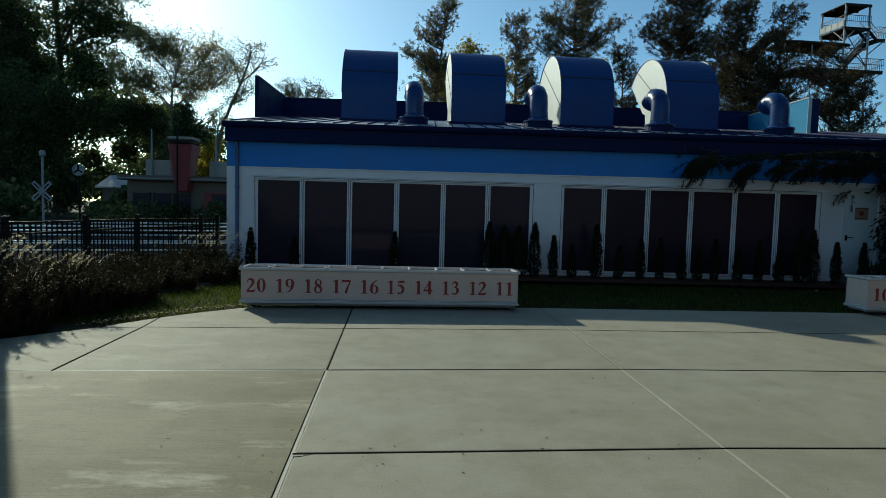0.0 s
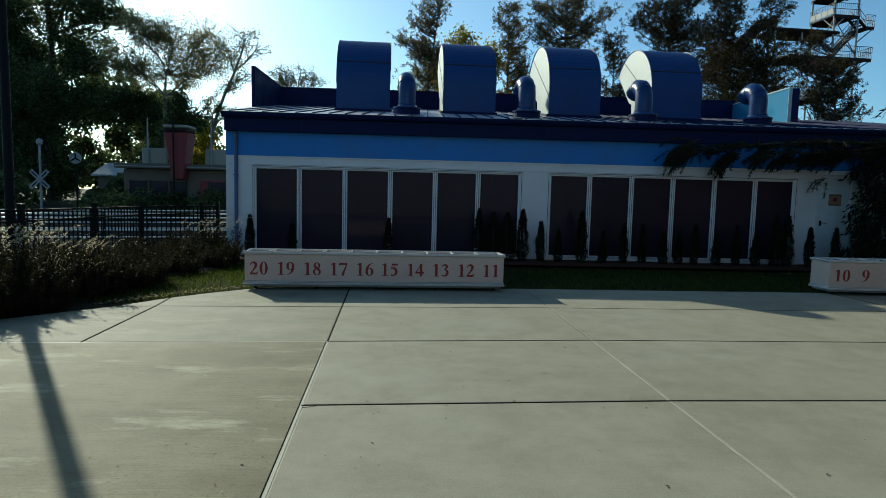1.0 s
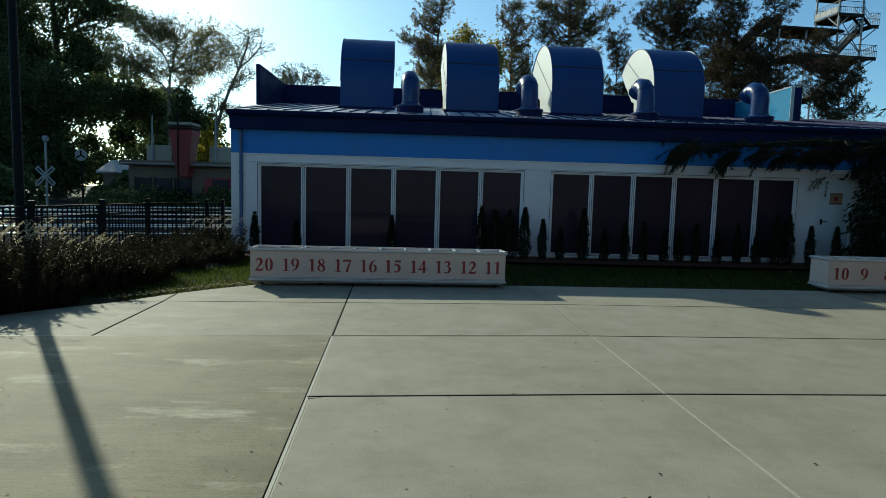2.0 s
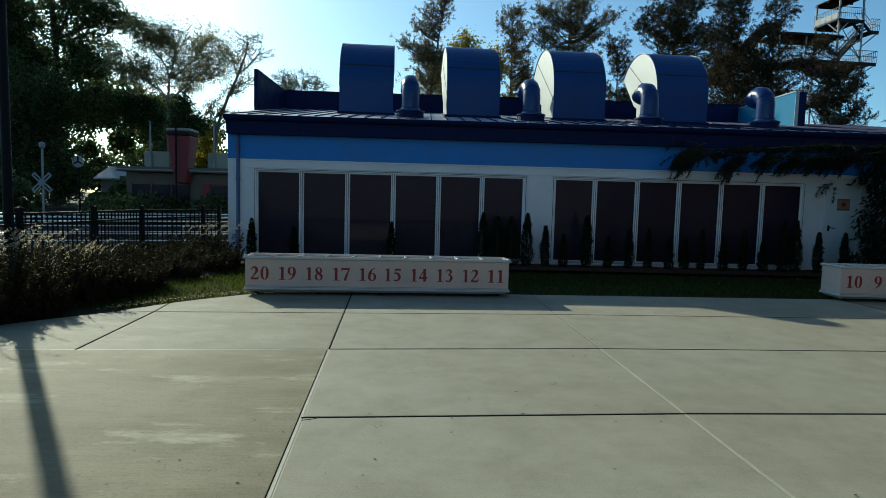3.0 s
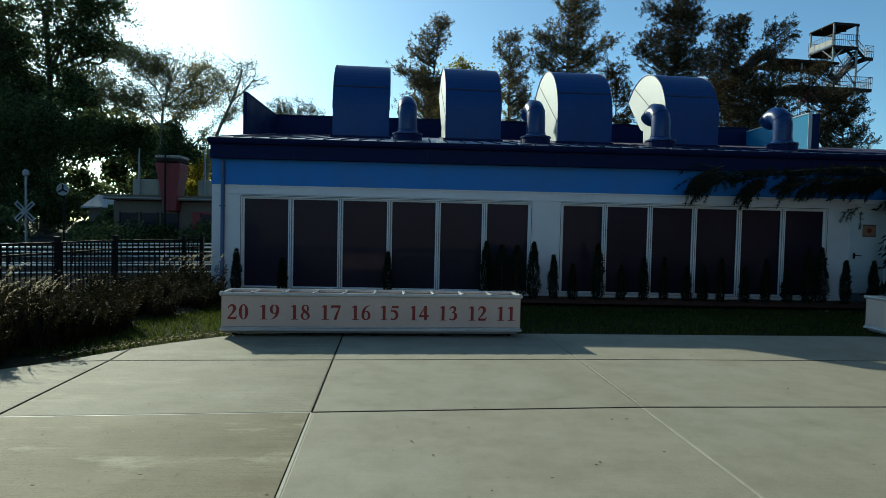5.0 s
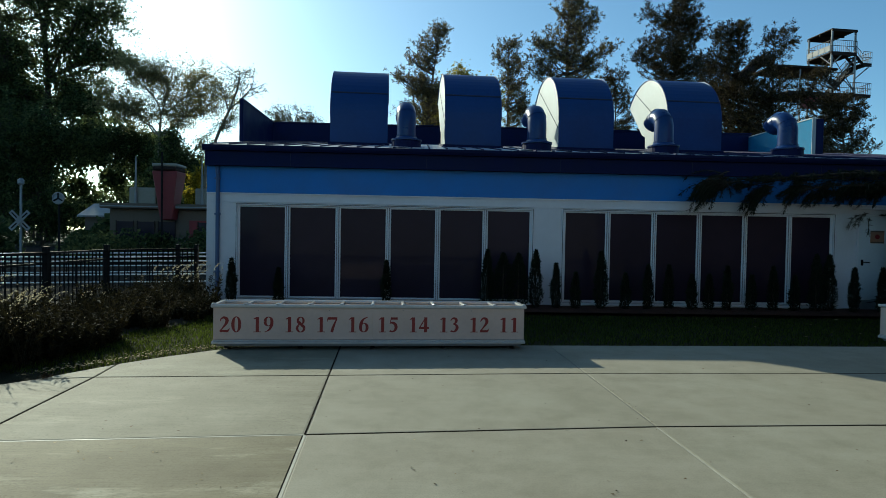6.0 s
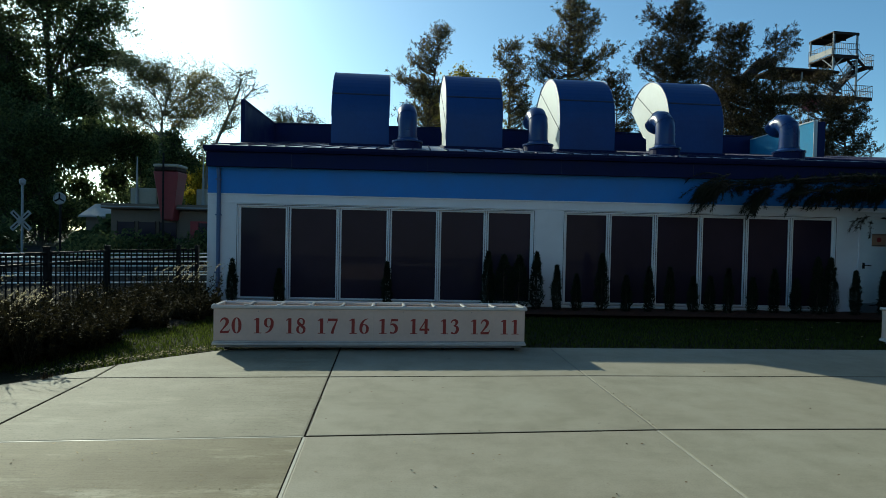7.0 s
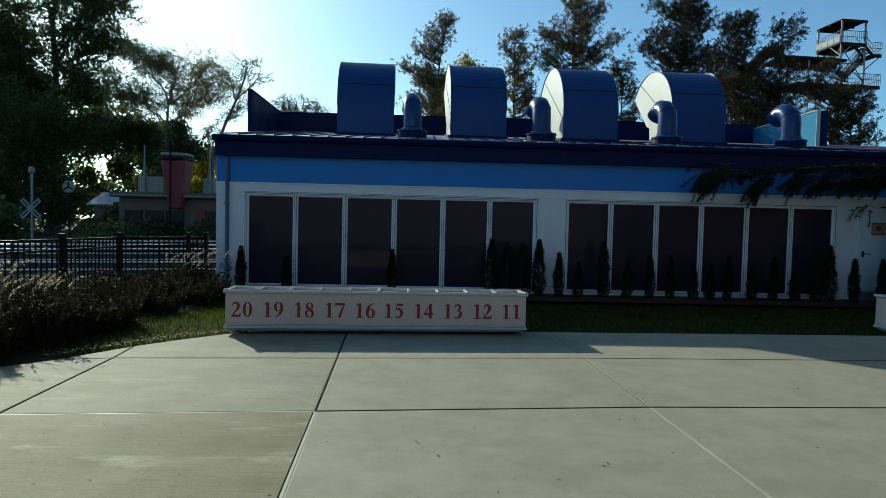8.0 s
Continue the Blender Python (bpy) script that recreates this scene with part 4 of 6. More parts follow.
# ---- fence, pole, crossing sign ----
def fence(nodes):
    f = thing("fence", pose(0, 0, 0), "black metal picket fence behind the border plants", "fence")
    top = 1.15
    pk = bpy.data.meshes.new("picket")
    b = box(-0.009, -0.009, 0.02, 0.009, 0.009, top - 0.03, bevel=0)
    b.to_mesh(pk)
    b.free()
    pk.materials.append(M_DARKMETAL)
    for p in nodes:
        z = ground_z(*p)
        post = part("post", box(p[0] - 0.04, p[1] - 0.04, z - 0.1, p[0] + 0.04, p[1] + 0.04, top + 0.05, bevel=0.004), M_DARKMETAL, f)
        part("post_cap", box(p[0] - 0.05, p[1] - 0.05, top + 0.051, p[0] + 0.05, p[1] + 0.05, top + 0.075, bevel=0.008), M_DARKMETAL, post)
    for p, q in zip(nodes, nodes[1:]):
        p, q = Vector(p), Vector(q)
        d = q - p
        turn = math.degrees(math.atan2(d.y, d.x))
        for z in (top - 0.03, top - 0.20, 0.16):
            part("rail", box(0.042, -0.018, z - 0.018, d.length - 0.042, 0.018, z + 0.018, bevel=0.003, m=pose(p.x, p.y, 0, 0, 0, turn)), M_DARKMETAL, f)
        n = int(d.length / 0.118)
        for i in range(1, n):
            c = p + d * i / n
            piece("picket", pk, f, pose(c.x, c.y, 0, 0, 0, turn))


fence([(-5.0, 14.25), (-5.23, 13.82), (-6.0, 12.4), (-6.01, 10.58), (-6.12, 8.75), (-6.45, 6.9), (-7.0, 5.1), (-8.1, 2.9)])

def queue_rail(p, q, heights):
    """Galvanised pipe railing: posts with caps and four level rails."""
    r = thing("queue_railing", pose(0, 0, 0), "low galvanised pipe railing beyond the picket fence", "railing", "pipe railings beyond the fence")
    p, q = Vector(p), Vector(q)
    n = int((q - p).length / 1.8)
    for i in range(n + 1):
        c = p.lerp(q, i / n)
        post = part("post", tube([(c.x, c.y, -0.2), (c.x, c.y, 0.82 - 0.28 * (1 - i / n))], 0.026, 8), M_DARKMETAL, r)
        part("base_flange", tube([(c.x, c.y, -0.15), (c.x, c.y, -0.125)], 0.07, 8), M_DARKMETAL, post)
    for z in heights:
        part("rail", tube([(p.x, p.y, z - 0.28), (q.x, q.y, z)], 0.022, 8), M_PIPERAIL, r, smooth=True)


queue_rail((-22.0, 17.2), (-5.9, 18.6), (0.05, 0.27, 0.66, 0.79))
queue_rail((-24.0, 20.2), (-6.3, 22.4), (0.12, 0.34, 0.64, 0.78))

lamp = thing("lamp_post", pose(-6.63, 9.25, -0.03), "plain dark lamp post standing among the border plants", "lamp post")
part("pole", tube([(0, 0, -0.1), (0, 0, 0.3), (0, 0, 4.9)], [0.085, 0.078, 0.062], 12), M_DARKMETAL, lamp, smooth=True)
part("base_flange", tube([(0, 0, 0.0), (0, 0, 0.05)], 0.16, 12), M_DARKMETAL, lamp)
part("lantern", tube([(0, 0, 4.9), (0, 0, 4.95), (0, 0, 5.25), (0, 0, 5.38)], [0.08, 0.17, 0.2, 0.04], 10), M_DARKMETAL, lamp)

sign_x = thing("crossing_sign", pose(-19.25, 30, -0.1), "white railway crossbuck sign on a tall post", "crossing sign")
part("pole", tube([(0, 0, 0), (0, 0, 3.7)], 0.055, 8), M_STEEL, sign_x)
for a in (-45, 45):
    arm = part("blade", box(-0.62, -0.02, -0.115, 0.62, 0.0, 0.115, bevel=0.006, m=pose(0, -0.07 if a > 0 else -0.095, 2.0, 0, a, 0)), M_DULL, sign_x)
    for s in (-0.36, 0.36):
        part("lettering_bar", box(s - 0.17, -0.006, -0.03, s + 0.17, -0.001, 0.03, bevel=0, m=pose(0, (-0.07 if a > 0 else -0.095) - 0.02, 2.0, 0, a, 0)), M_DARKMETAL, arm)
part("cap_lamp", tube([(0, 0, 3.7), (0, 0, 3.78), (0, 0, 3.96), (0, 0, 4.04)], [0.08, 0.14, 0.14, 0.05], 10), M_STEEL, sign_x)

bell = thing("round_signal", pose(-17.45, 30, -0.1), "round white spoked signal plate on a dark post", "signal")
part("pole", tube([(0, 0, 0), (0, 0, 3.4)], 0.05, 8), M_DARKMETAL, bell)
ring = [(0.27 * math.cos(a), -0.08, 3.1 + 0.27 * math.sin(a)) for a in np.linspace(0, 2 * math.pi, 17)]
part("ring", tube(ring, 0.035, 6), M_DULL, bell)
part("disc", tube([(0, -0.07, 3.1), (0, -0.04, 3.1)], 0.26, 16), M_STEEL, bell)
for k in range(3):
    a = radians(90 + 120 * k)
    part("spoke", tube([(0, -0.09, 3.1), (0.25 * math.cos(a), -0.09, 3.1 + 0.25 * math.sin(a))], 0.035, 6), M_DARKMETAL, bell)


# ---- ride station seen through the trees ----
st = thing("ride_station", pose(-16.6, 33, -0.1), "red and brown ride station with a flat roof deck", "building")
part("wall", box(0, 0, 0, 6.4, 5, 2.75), M_BROWN, st)
part("red_wall", box(4.2, -0.05, 0, 6.1, -0.004, 2.2), M_REDWALL, st)
part("wainscot", box(-0.02, -0.06, 0, 4.1, -0.004, 0.75), M_RUST, st)
part("fascia", box(-0.3, -0.5, 2.78, 6.7, 5.3, 3.05, bevel=0.03), M_BROWN, st)
part("fascia_strip", box(-0.32, -0.53, 2.86, 6.72, -0.505, 2.92, bevel=0.005), M_DULL, st)
for a in (0.4, 1.5, 2.6, 4.7):
    w = part("window", box(a, -0.075, 1.0, a + 0.85, -0.062, 2.1, bevel=0), M_PANE, st)
    for b in (a - 0.05, a + 0.85):
        part("frame", box(b, -0.10, 0.95, b + 0.05, -0.062, 2.15, bevel=0.004), M_RUST, w)
    part("sill", box(a - 0.08, -0.14, 0.9, a + 0.93, -0.062, 0.949, bevel=0.004), M_DULL, w)
for a in (0.9, 4.4):
    part("deck_panel", box(a, 0.2, 3.06, a + 1.4, 0.28, 3.95, bevel=0.05), M_CREAM, st)
    part("mast", tube([(a + 0.4, 0.1, 3.05), (a + 0.4, 0.1, 4.2), (a + 0.4, 0.1, 5.6)], [0.09, 0.06, 0.03], 8), M_DULL, st)
part("teal_panel", box(5.9, 0.15, 3.06, 6.6, 0.25, 3.75, bevel=0.03), M_TEAL, st)
bm = bmesh.new()
lo = [bm.verts.new((x, y, 2.2)) for x, y in ((2.95, -0.75), (3.55, -0.75), (3.55, 0.1), (2.95, 0.1))]
hi = [bm.verts.new((x, y, 4.75)) for x, y in ((2.6, -0.95), (3.9, -0.95), (3.9, 0.3), (2.6, 0.3))]
bm.faces.new(hi), bm.faces.new(list(reversed(lo)))
for i in range(4):
    bm.faces.new((lo[i], lo[(i + 1) % 4], hi[(i + 1) % 4], hi[i]))
bmesh.ops.bevel(bm, geom=bm.edges[:], offset=0.05, segments=1, affect="EDGES")
part("red_pylon", bm, M_REDWALL, st, "flared red pylon")
part("pylon_cap", box(2.65, -1.0, 4.77, 3.85, 0.35, 4.98, bevel=0.06), M_RUST, st)
part("pylon_collar", box(2.6, -0.95, 4.985, 3.9, 0.32, 5.14, bevel=0.04), M_CREAM, st, "cream collar")
part("pylon_post", tube([(3.2, -1.1, 0), (3.2, -1.1, 5.7)], 0.05, 8), M_DARKMETAL, st)
shed = thing("white_shed", pose(-20.7, 38, -0.1), "small white-roofed shed between the trees", "shed")
part("wall", box(0, 0, 0, 1.3, 3, 2.5), M_BROWN, shed)
part("roof", prism([(-0.4, 2.5), (1.5, 3.3), (3.4, 2.5), (3.4, 2.4), (1.5, 3.2), (-0.4, 2.4)], -0.25, 1.5), M_DULL, shed)


# ---- slide tower ----
def slide_tower(m):
    """Stair tower: roofed top deck, a flight down to a side landing, a return flight to the lower deck, and a covered flume."""
    tw = thing("slide_tower", m, "tall steel stair tower with roofed top platform", "tower")
    W, D = 2.5, 3.05  # plan; origin at one foot
    ZL, ZM, ZU, ZR = 16.2, 19.3, 20.2, 22.3
    for x, y, top in ((0, 0, ZR), (W, 0, ZR), (W, D, ZR), (0, D, ZR)):
        part("column", tube([(x, y, 0), (x, y, top)], 0.095, 8), M_STEEL, tw)
        part("base_plate", box(x - 0.25, y - 0.25, 0.0, x + 0.25, y + 0.25, 0.03, bevel=0.005), M_STEEL, tw)

    def deck(x0, y0, x1, y1, z, gaps=()):
        d = part("deck", box(x0, y0, z - 0.14, x1, y1, z, bevel=0.01), M_RUST, tw)
        for a in ((x0, y0, x1, y0 + 0.08), (x0, y1 - 0.08, x1, y1)):
            part("edge_beam", box(a[0] + 0.02, a[1], z - 0.34, a[2] - 0.02, a[3], z - 0.142, bevel=0.005), M_RUST, d)
        edges = [((x0, y0), (x1, y0)), ((x1, y0), (x1, y1)), ((x1, y1), (x0, y1)), ((x0, y1), (x0, y0))]
        for k, (a, b) in enumerate(edges):
            if k in gaps:
                continue
            for zz in (0.55, 1.1):
                part("handrail", tube([(*a, z + zz), (*b, z + zz)], 0.03, 5), M_TOWER, d)
            n = max(2, int(math.dist(a, b) / 0.2))
            bm = bmesh.new()
            for i in range(n + 1):
                p = (a[0] + (b[0] - a[0]) * i / n, a[1] + (b[1] - a[1]) * i / n)
                add_tube(bm, [(*p, z), (*p, z + 1.1)], [0.016, 0.016], 4)
            part("railing_infill", bm, M_TOWER, d)
        return d

    top = deck(-0.12, -0.12, W + 0.12, D + 0.12, ZU, gaps=(1,))
    for i in range(4):
        part("parapet_panel", box(-0.19, 0.02 + i * D / 4, ZU + 0.06, -0.16, (i + 1) * D / 4 - 0.02, ZU + 0.62, bevel=0.004), M_DULL, top, "pale parapet panel")
    part("roof", box(-0.12, -0.12, ZR, W + 0.12, D + 0.12, ZR + 0.11, bevel=0.02), M_RUST, tw, "brown flat roof")
    for y in (-0.1, D / 2, D + 0.1):
        part("roof_beam", box(-0.1, y - 0.05, ZR - 0.16, W + 0.1, y + 0.05, ZR - 0.004, bevel=0.005), M_RUST, tw)

    def stair(p, q, width):
        p, q = Vector(p), Vector(q)
        side = Vector((0, width, 0))
        s = part("stringer", tube([p, q], 0.13, 6), M_RUST, tw)
        part("stringer", tube([p + side, q + side], 0.13, 6), M_RUST, tw)
        n = max(3, int(abs(q.z - p.z) / 0.19))
        me = bpy.data.meshes.new("tread")
        b = box(-0.15, 0.02, -0.02, 0.15, width - 0.02, 0.02, bevel=0)
        b.to_mesh(me)
        b.free()
        me.materials.append(M_RUST)
        for i in range(1, n):
            piece("tread", me, s, Matrix.Translation(p.lerp(q, i / n)))
        for off in (0, width):
            for up in (0.5, 1.0):
                part("stair_rail", tube([p + Vector((0, off, up)), q + Vector((0, off, up))], 0.028, 5), M_TOWER, s)
            bm = bmesh.new()
            k = int((q - p).length / 0.3)
            for i in range(k + 1):
                c = p.lerp(q, i / k) + Vector((0, off, 0))
                add_tube(bm, [c, c + Vector((0, 0, 1.0))], [0.014, 0.014], 4)
            part("stair_balusters", bm, M_TOWER, s)

    stair((W + 0.1, 0.2, ZU - 0.08), (W + 1.0, 0.2, ZM - 0.05), 1.0)
    deck(W + 0.95, 0.05, W + 1.9, 2.2, ZM, gaps=(3,))
    stair((W + 1.0, 1.15, ZM - 0.05), (0.75, 1.15, ZL), 0.95)
    deck(-4.6, -0.1, W + 1.75, D + 0.1, ZL)
    part("under_panel", box(-3.3, 0.2, 14.6, -1.2, 0.26, ZL - 0.36, bevel=0.01), M_REDWALL, tw, "red-brown panel under the deck")
    stair((W + 1.6, 2.5, ZL - 0.05), (-0.6, 2.5, 12.2), 1.0)
    stair((-0.4, 0.9, 12.1), (W + 1.6, 0.9, 8.2), 1.0)
    deck(-2.2, 0.3, -0.4, D - 0.2, 12.2)
    deck(W + 1.4, 0.3, W + 3.2, D - 0.2, 8.2)
    for a, b in (((0, 0), (W, 0)), ((W, D), (0, D)), ((W, 0), (W, D)), ((0, 0), (0, D))):
        for z0, z1 in ((2, 7), (7, 12), (12, ZL - 0.4), (ZL + 0.3, ZU - 0.4)):
            part("brace", tube([(*a, z0), (*b, z1)], 0.045, 5), M_TOWER, tw)
            part("brace", tube([(*b, z0), (*a, z1)], 0.045, 5), M_TOWER, tw)
        part("girt", tube([(*a, 18.2), (*b, 18.2)], 0.05, 5), M_TOWER, tw)
    part("knee_brace", tube([(0, 0, 18.9), (1.1, -0.05, ZU - 0.16)], 0.06, 6), M_STEEL, tw)
    part("knee_brace", tube([(0, 0, 18.9), (-0.05, 1.3, ZU - 0.16)], 0.06, 6), M_STEEL, tw)
    for y in (0.1, 2.1):
        part("knee_brace", tube([(W, y, 17.6), (W + 1.8, y, ZM - 0.2)], 0.06, 6), M_STEEL, tw)
        part("knee_brace", tube([(W, y, 14.9), (W + 1.6, y, ZL - 0.3)], 0.06, 6), M_STEEL, tw)
    # the covered start of the flume and the flume that runs down from it
    part("flume_roof", box(-6.2, -0.2, 18.35, 0.6, D + 0.2, 18.6, bevel=0.08), M_RUST, tw)
    part("flume_ridge", prism([(-0.2, 18.604), (D / 2, 19.1), (D + 0.2, 18.604)], -5.4, -0.3), M_RUST, tw)
    for x in (-6.0, -3.2):
        for y in (0.1, D - 0.1):
            part("roof_post", tube([(x, y, 0), (x, y, 18.35)], 0.08, 6), M_STEEL, tw)
    part("flume", tube([(-5.2, D / 2, 19.5), (-6.7, D / 2, 19.2), (-8.4, D / 2, 17.5), (-10.1, D / 2, 15.9), (-14, D / 2, 12.4), (-19, D / 2, 8.6), (-26, D / 2, 4.6), (-33, D / 2, 1.9)], 0.55, 14), M_RUST, tw, "brown covered flume tube", True)
    for x, z in ((-8.4, 17.0), (-14, 11.9), (-19, 8.1), (-26, 4.1)):
        part("flume_support", tube([(x, D / 2, 0), (x, D / 2, z)], 0.11, 8), M_STEEL, tw)
    return tw


slide_tower(pose(39.65, 56.95, -0.1, 0, 0, 5))

# ---- trees and shrubs ----
def limb_mesh(limbs, thin=0.008):
    """All limbs as tapered tubes in one mesh."""
    vs, fs, at = [], [], 0
    for pts, rad, lev in limbs:
        n = 8 if lev >= 3 else (5 if lev >= 1 else 3)
        side = None
        for i, p in enumerate(pts):
            d = (pts[min(i + 1, len(pts) - 1)] - pts[max(i - 1, 0)]).normalized()
            side = d.orthogonal().normalized() if side is None else (side - d * side.dot(d)).normalized()
            up = d.cross(side)
            r = max(rad[i], thin)
            for k in range(n):
                a = 2 * math.pi * k / n
                vs.append(p + r * (math.cos(a) * side + math.sin(a) * up))
        for i in range(len(pts) - 1):
            for k in range(n):
                fs.append((at + i * n + k, at + i * n + (k + 1) % n, at + (i + 1) * n + (k + 1) % n, at + (i + 1) * n + k))
        at += len(pts) * n
    return raw_mesh("trunk", np.array([tuple(v) for v in vs]), np.array(fs))


def white_pine(seed, m, label, leaf, lean, height, lobes):
    """A pine: a straight stem, and boughs that sweep up into bushy tufts. lobes: (x, z, reach, rise, fullness) of the bushy parts."""
    rng = np.random.default_rng(seed)
    tree = thing("pine_tree", m, label, "pine tree", "pines behind the building")

    def stem(z):
        return Vector((lean * (z / height) ** 1.6, 0, z))
    limbs = [([stem(max(z, 0)) + Vector((0, 0, min(z, 0))) for z in np.linspace(-0.2, height, 10)], [height * 0.012 * (1 - 0.93 * i / 9) for i in range(10)], 4)]
    cen, way = [], []
    low = min(z for x, z, rx, rz, full in lobes)
    skirt = [(rng.normal(0, 0.5), z, 1.9, 0.9, 1.0) for z in np.arange(low - 1.2, 3.0, -1.2)]
    for x, z, rx, rz, full in [*lobes, *skirt]:
        r = np.array([rx, max(0.6, 0.8 * rx), rz]) * 1.08
        n = max(4, int(11.5 * full * (rx + rz) ** 0.8))
        for k in range(n):
            d = rng.normal(size=3)
            d /= np.linalg.norm(d)
            e = Vector((x, 0, z)) + Vector(d * (r - 0.12) * rng.uniform(0.38, 1.12))
            foot = stem(min(height * 0.97, max(1.0, e.z - 0.35 * abs(e.x - stem(e.z).x) - rng.uniform(0.1, 0.5))))
            pts = [foot.lerp(e, i / 4) + Vector((0, 0, -0.10 * (e - foot).length * math.sin(math.pi * i / 4))) for i in range(5)]
            limbs.append((pts, [0.035, 0.03, 0.024, 0.018, 0.010], 1))
            for t in range(9):
                q = pts[int(rng.integers(2, 4))].lerp(e, rng.uniform(0.2, 1.0))
                out = Vector(rng.normal(0, 0.22, 3)) + Vector((0, 0, 0.06)) + (e - foot).normalized() * 0.12
                limbs.append(([q, q + out], [0.012, 0.006], 0))
                cen.append(tuple(q + out * 0.8))
                way.append(tuple(out.normalized() + Vector((0, 0, 0.35))))
    link_mesh("trunk", limb_mesh(limbs, 0.006), M_BARK, tree, smooth=True)
    each = 14 if leaf is M_PINELIT else 17
    cen, way = np.repeat(np.array(cen), each, 0), np.repeat(np.array(way), each, 0)
    cen = cen + rng.normal(0, 0.055, cen.shape)
    v, f = leaves(rng, cen, 0.145, 0.019, bend=unit(way) + 0.55 * rng.normal(size=way.shape))
    link_mesh("crown", raw_mesh("crown", v, f), leaf, tree)
    return tree


white_pine(21, pose(-0.3, 36, -0.1), "slim white pine with upswept boughs and a leaning top", M_PINELIT, 1.3, 14.0, [(1.3, 13.8, 0.6, 0.5, 1.0), (0.9, 12.9, 1.0, 0.6, 1.0), (0.2, 12.0, 1.2, 0.6, 1.1), (-0.1, 10.8, 1.4, 0.7, 1.2), (0.8, 10.3, 1.1, 0.9, 1.3), (0.5, 9.1, 1.4, 0.9, 1.2), (-1.3, 11.2, 0.4, 0.4, 0.6)])
white_pine(22, pose(5.3, 37, -0.1), "slim white pine with a narrow crown", M_PINELIT, -0.1, 13.5, [(-0.1, 13.2, 0.7, 0.6, 0.9), (0.1, 12.2, 0.9, 0.6, 1.1), (0.2, 11.1, 1.0, 0.7, 1.2), (0.3, 10.0, 1.1, 0.8, 1.2), (0.5, 8.9, 1.2, 0.8, 1.1), (-0.8, 12.7, 0.2, 0.3, 0.3)])
white_pine(23, pose(8.3, 35, -0.1), "tall full white pine with broad upswept boughs", M_PINELIT, 0.1, 17.0, [(0.1, 16.4, 0.9, 0.9, 1.1), (0.2, 15.2, 1.2, 0.7, 1.3), (0.7, 14.2, 1.6, 0.7, 1.4), (0.3, 13.0, 1.8, 0.8, 1.4), (2.6, 12.9, 0.7, 0.4, 0.8), (-0.2, 11.9, 1.7, 0.7, 1.4), (-1.6, 13.0, 0.5, 0.7, 0.7), (-1.8, 11.6, 0.8, 0.7, 0.9), (1.4, 11.7, 0.9, 0.6, 1.0), (0.4, 10.5, 1.7, 0.8, 1.2)])
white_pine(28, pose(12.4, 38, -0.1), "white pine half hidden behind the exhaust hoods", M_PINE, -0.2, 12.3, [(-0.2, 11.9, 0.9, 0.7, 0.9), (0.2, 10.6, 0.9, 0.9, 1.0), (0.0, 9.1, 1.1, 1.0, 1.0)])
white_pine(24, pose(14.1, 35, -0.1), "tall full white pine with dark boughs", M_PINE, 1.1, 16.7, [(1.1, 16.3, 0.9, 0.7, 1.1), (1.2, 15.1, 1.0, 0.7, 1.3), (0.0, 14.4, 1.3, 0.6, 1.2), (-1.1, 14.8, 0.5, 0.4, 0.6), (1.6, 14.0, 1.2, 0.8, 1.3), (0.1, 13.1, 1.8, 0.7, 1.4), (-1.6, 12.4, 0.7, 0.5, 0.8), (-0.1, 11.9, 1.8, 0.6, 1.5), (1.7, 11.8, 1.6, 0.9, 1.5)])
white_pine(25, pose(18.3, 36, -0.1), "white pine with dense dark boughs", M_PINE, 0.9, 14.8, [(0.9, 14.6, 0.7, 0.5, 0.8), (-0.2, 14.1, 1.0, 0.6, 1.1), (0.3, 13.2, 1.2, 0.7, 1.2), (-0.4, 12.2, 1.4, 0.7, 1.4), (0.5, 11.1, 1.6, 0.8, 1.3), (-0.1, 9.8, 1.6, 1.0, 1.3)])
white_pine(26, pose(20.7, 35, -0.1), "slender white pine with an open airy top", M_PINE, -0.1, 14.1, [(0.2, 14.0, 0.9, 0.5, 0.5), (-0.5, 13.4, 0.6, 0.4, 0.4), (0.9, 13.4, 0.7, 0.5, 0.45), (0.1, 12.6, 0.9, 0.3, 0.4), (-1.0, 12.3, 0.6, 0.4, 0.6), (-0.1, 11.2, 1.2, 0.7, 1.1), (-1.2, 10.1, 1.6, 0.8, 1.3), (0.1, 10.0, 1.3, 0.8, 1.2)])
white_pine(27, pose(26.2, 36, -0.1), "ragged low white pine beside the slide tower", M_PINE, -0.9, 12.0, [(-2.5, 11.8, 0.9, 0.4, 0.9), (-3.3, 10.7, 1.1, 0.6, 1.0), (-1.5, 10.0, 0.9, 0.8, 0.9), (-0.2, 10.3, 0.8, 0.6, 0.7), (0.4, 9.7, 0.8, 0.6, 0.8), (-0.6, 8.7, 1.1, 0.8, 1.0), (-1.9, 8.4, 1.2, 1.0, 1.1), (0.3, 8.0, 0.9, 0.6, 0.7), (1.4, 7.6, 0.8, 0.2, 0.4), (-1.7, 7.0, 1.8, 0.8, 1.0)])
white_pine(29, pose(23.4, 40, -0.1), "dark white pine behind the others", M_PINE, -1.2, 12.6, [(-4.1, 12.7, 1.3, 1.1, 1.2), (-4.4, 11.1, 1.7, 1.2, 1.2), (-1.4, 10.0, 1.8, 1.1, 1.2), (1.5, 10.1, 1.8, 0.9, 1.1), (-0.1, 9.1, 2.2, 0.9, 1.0)])

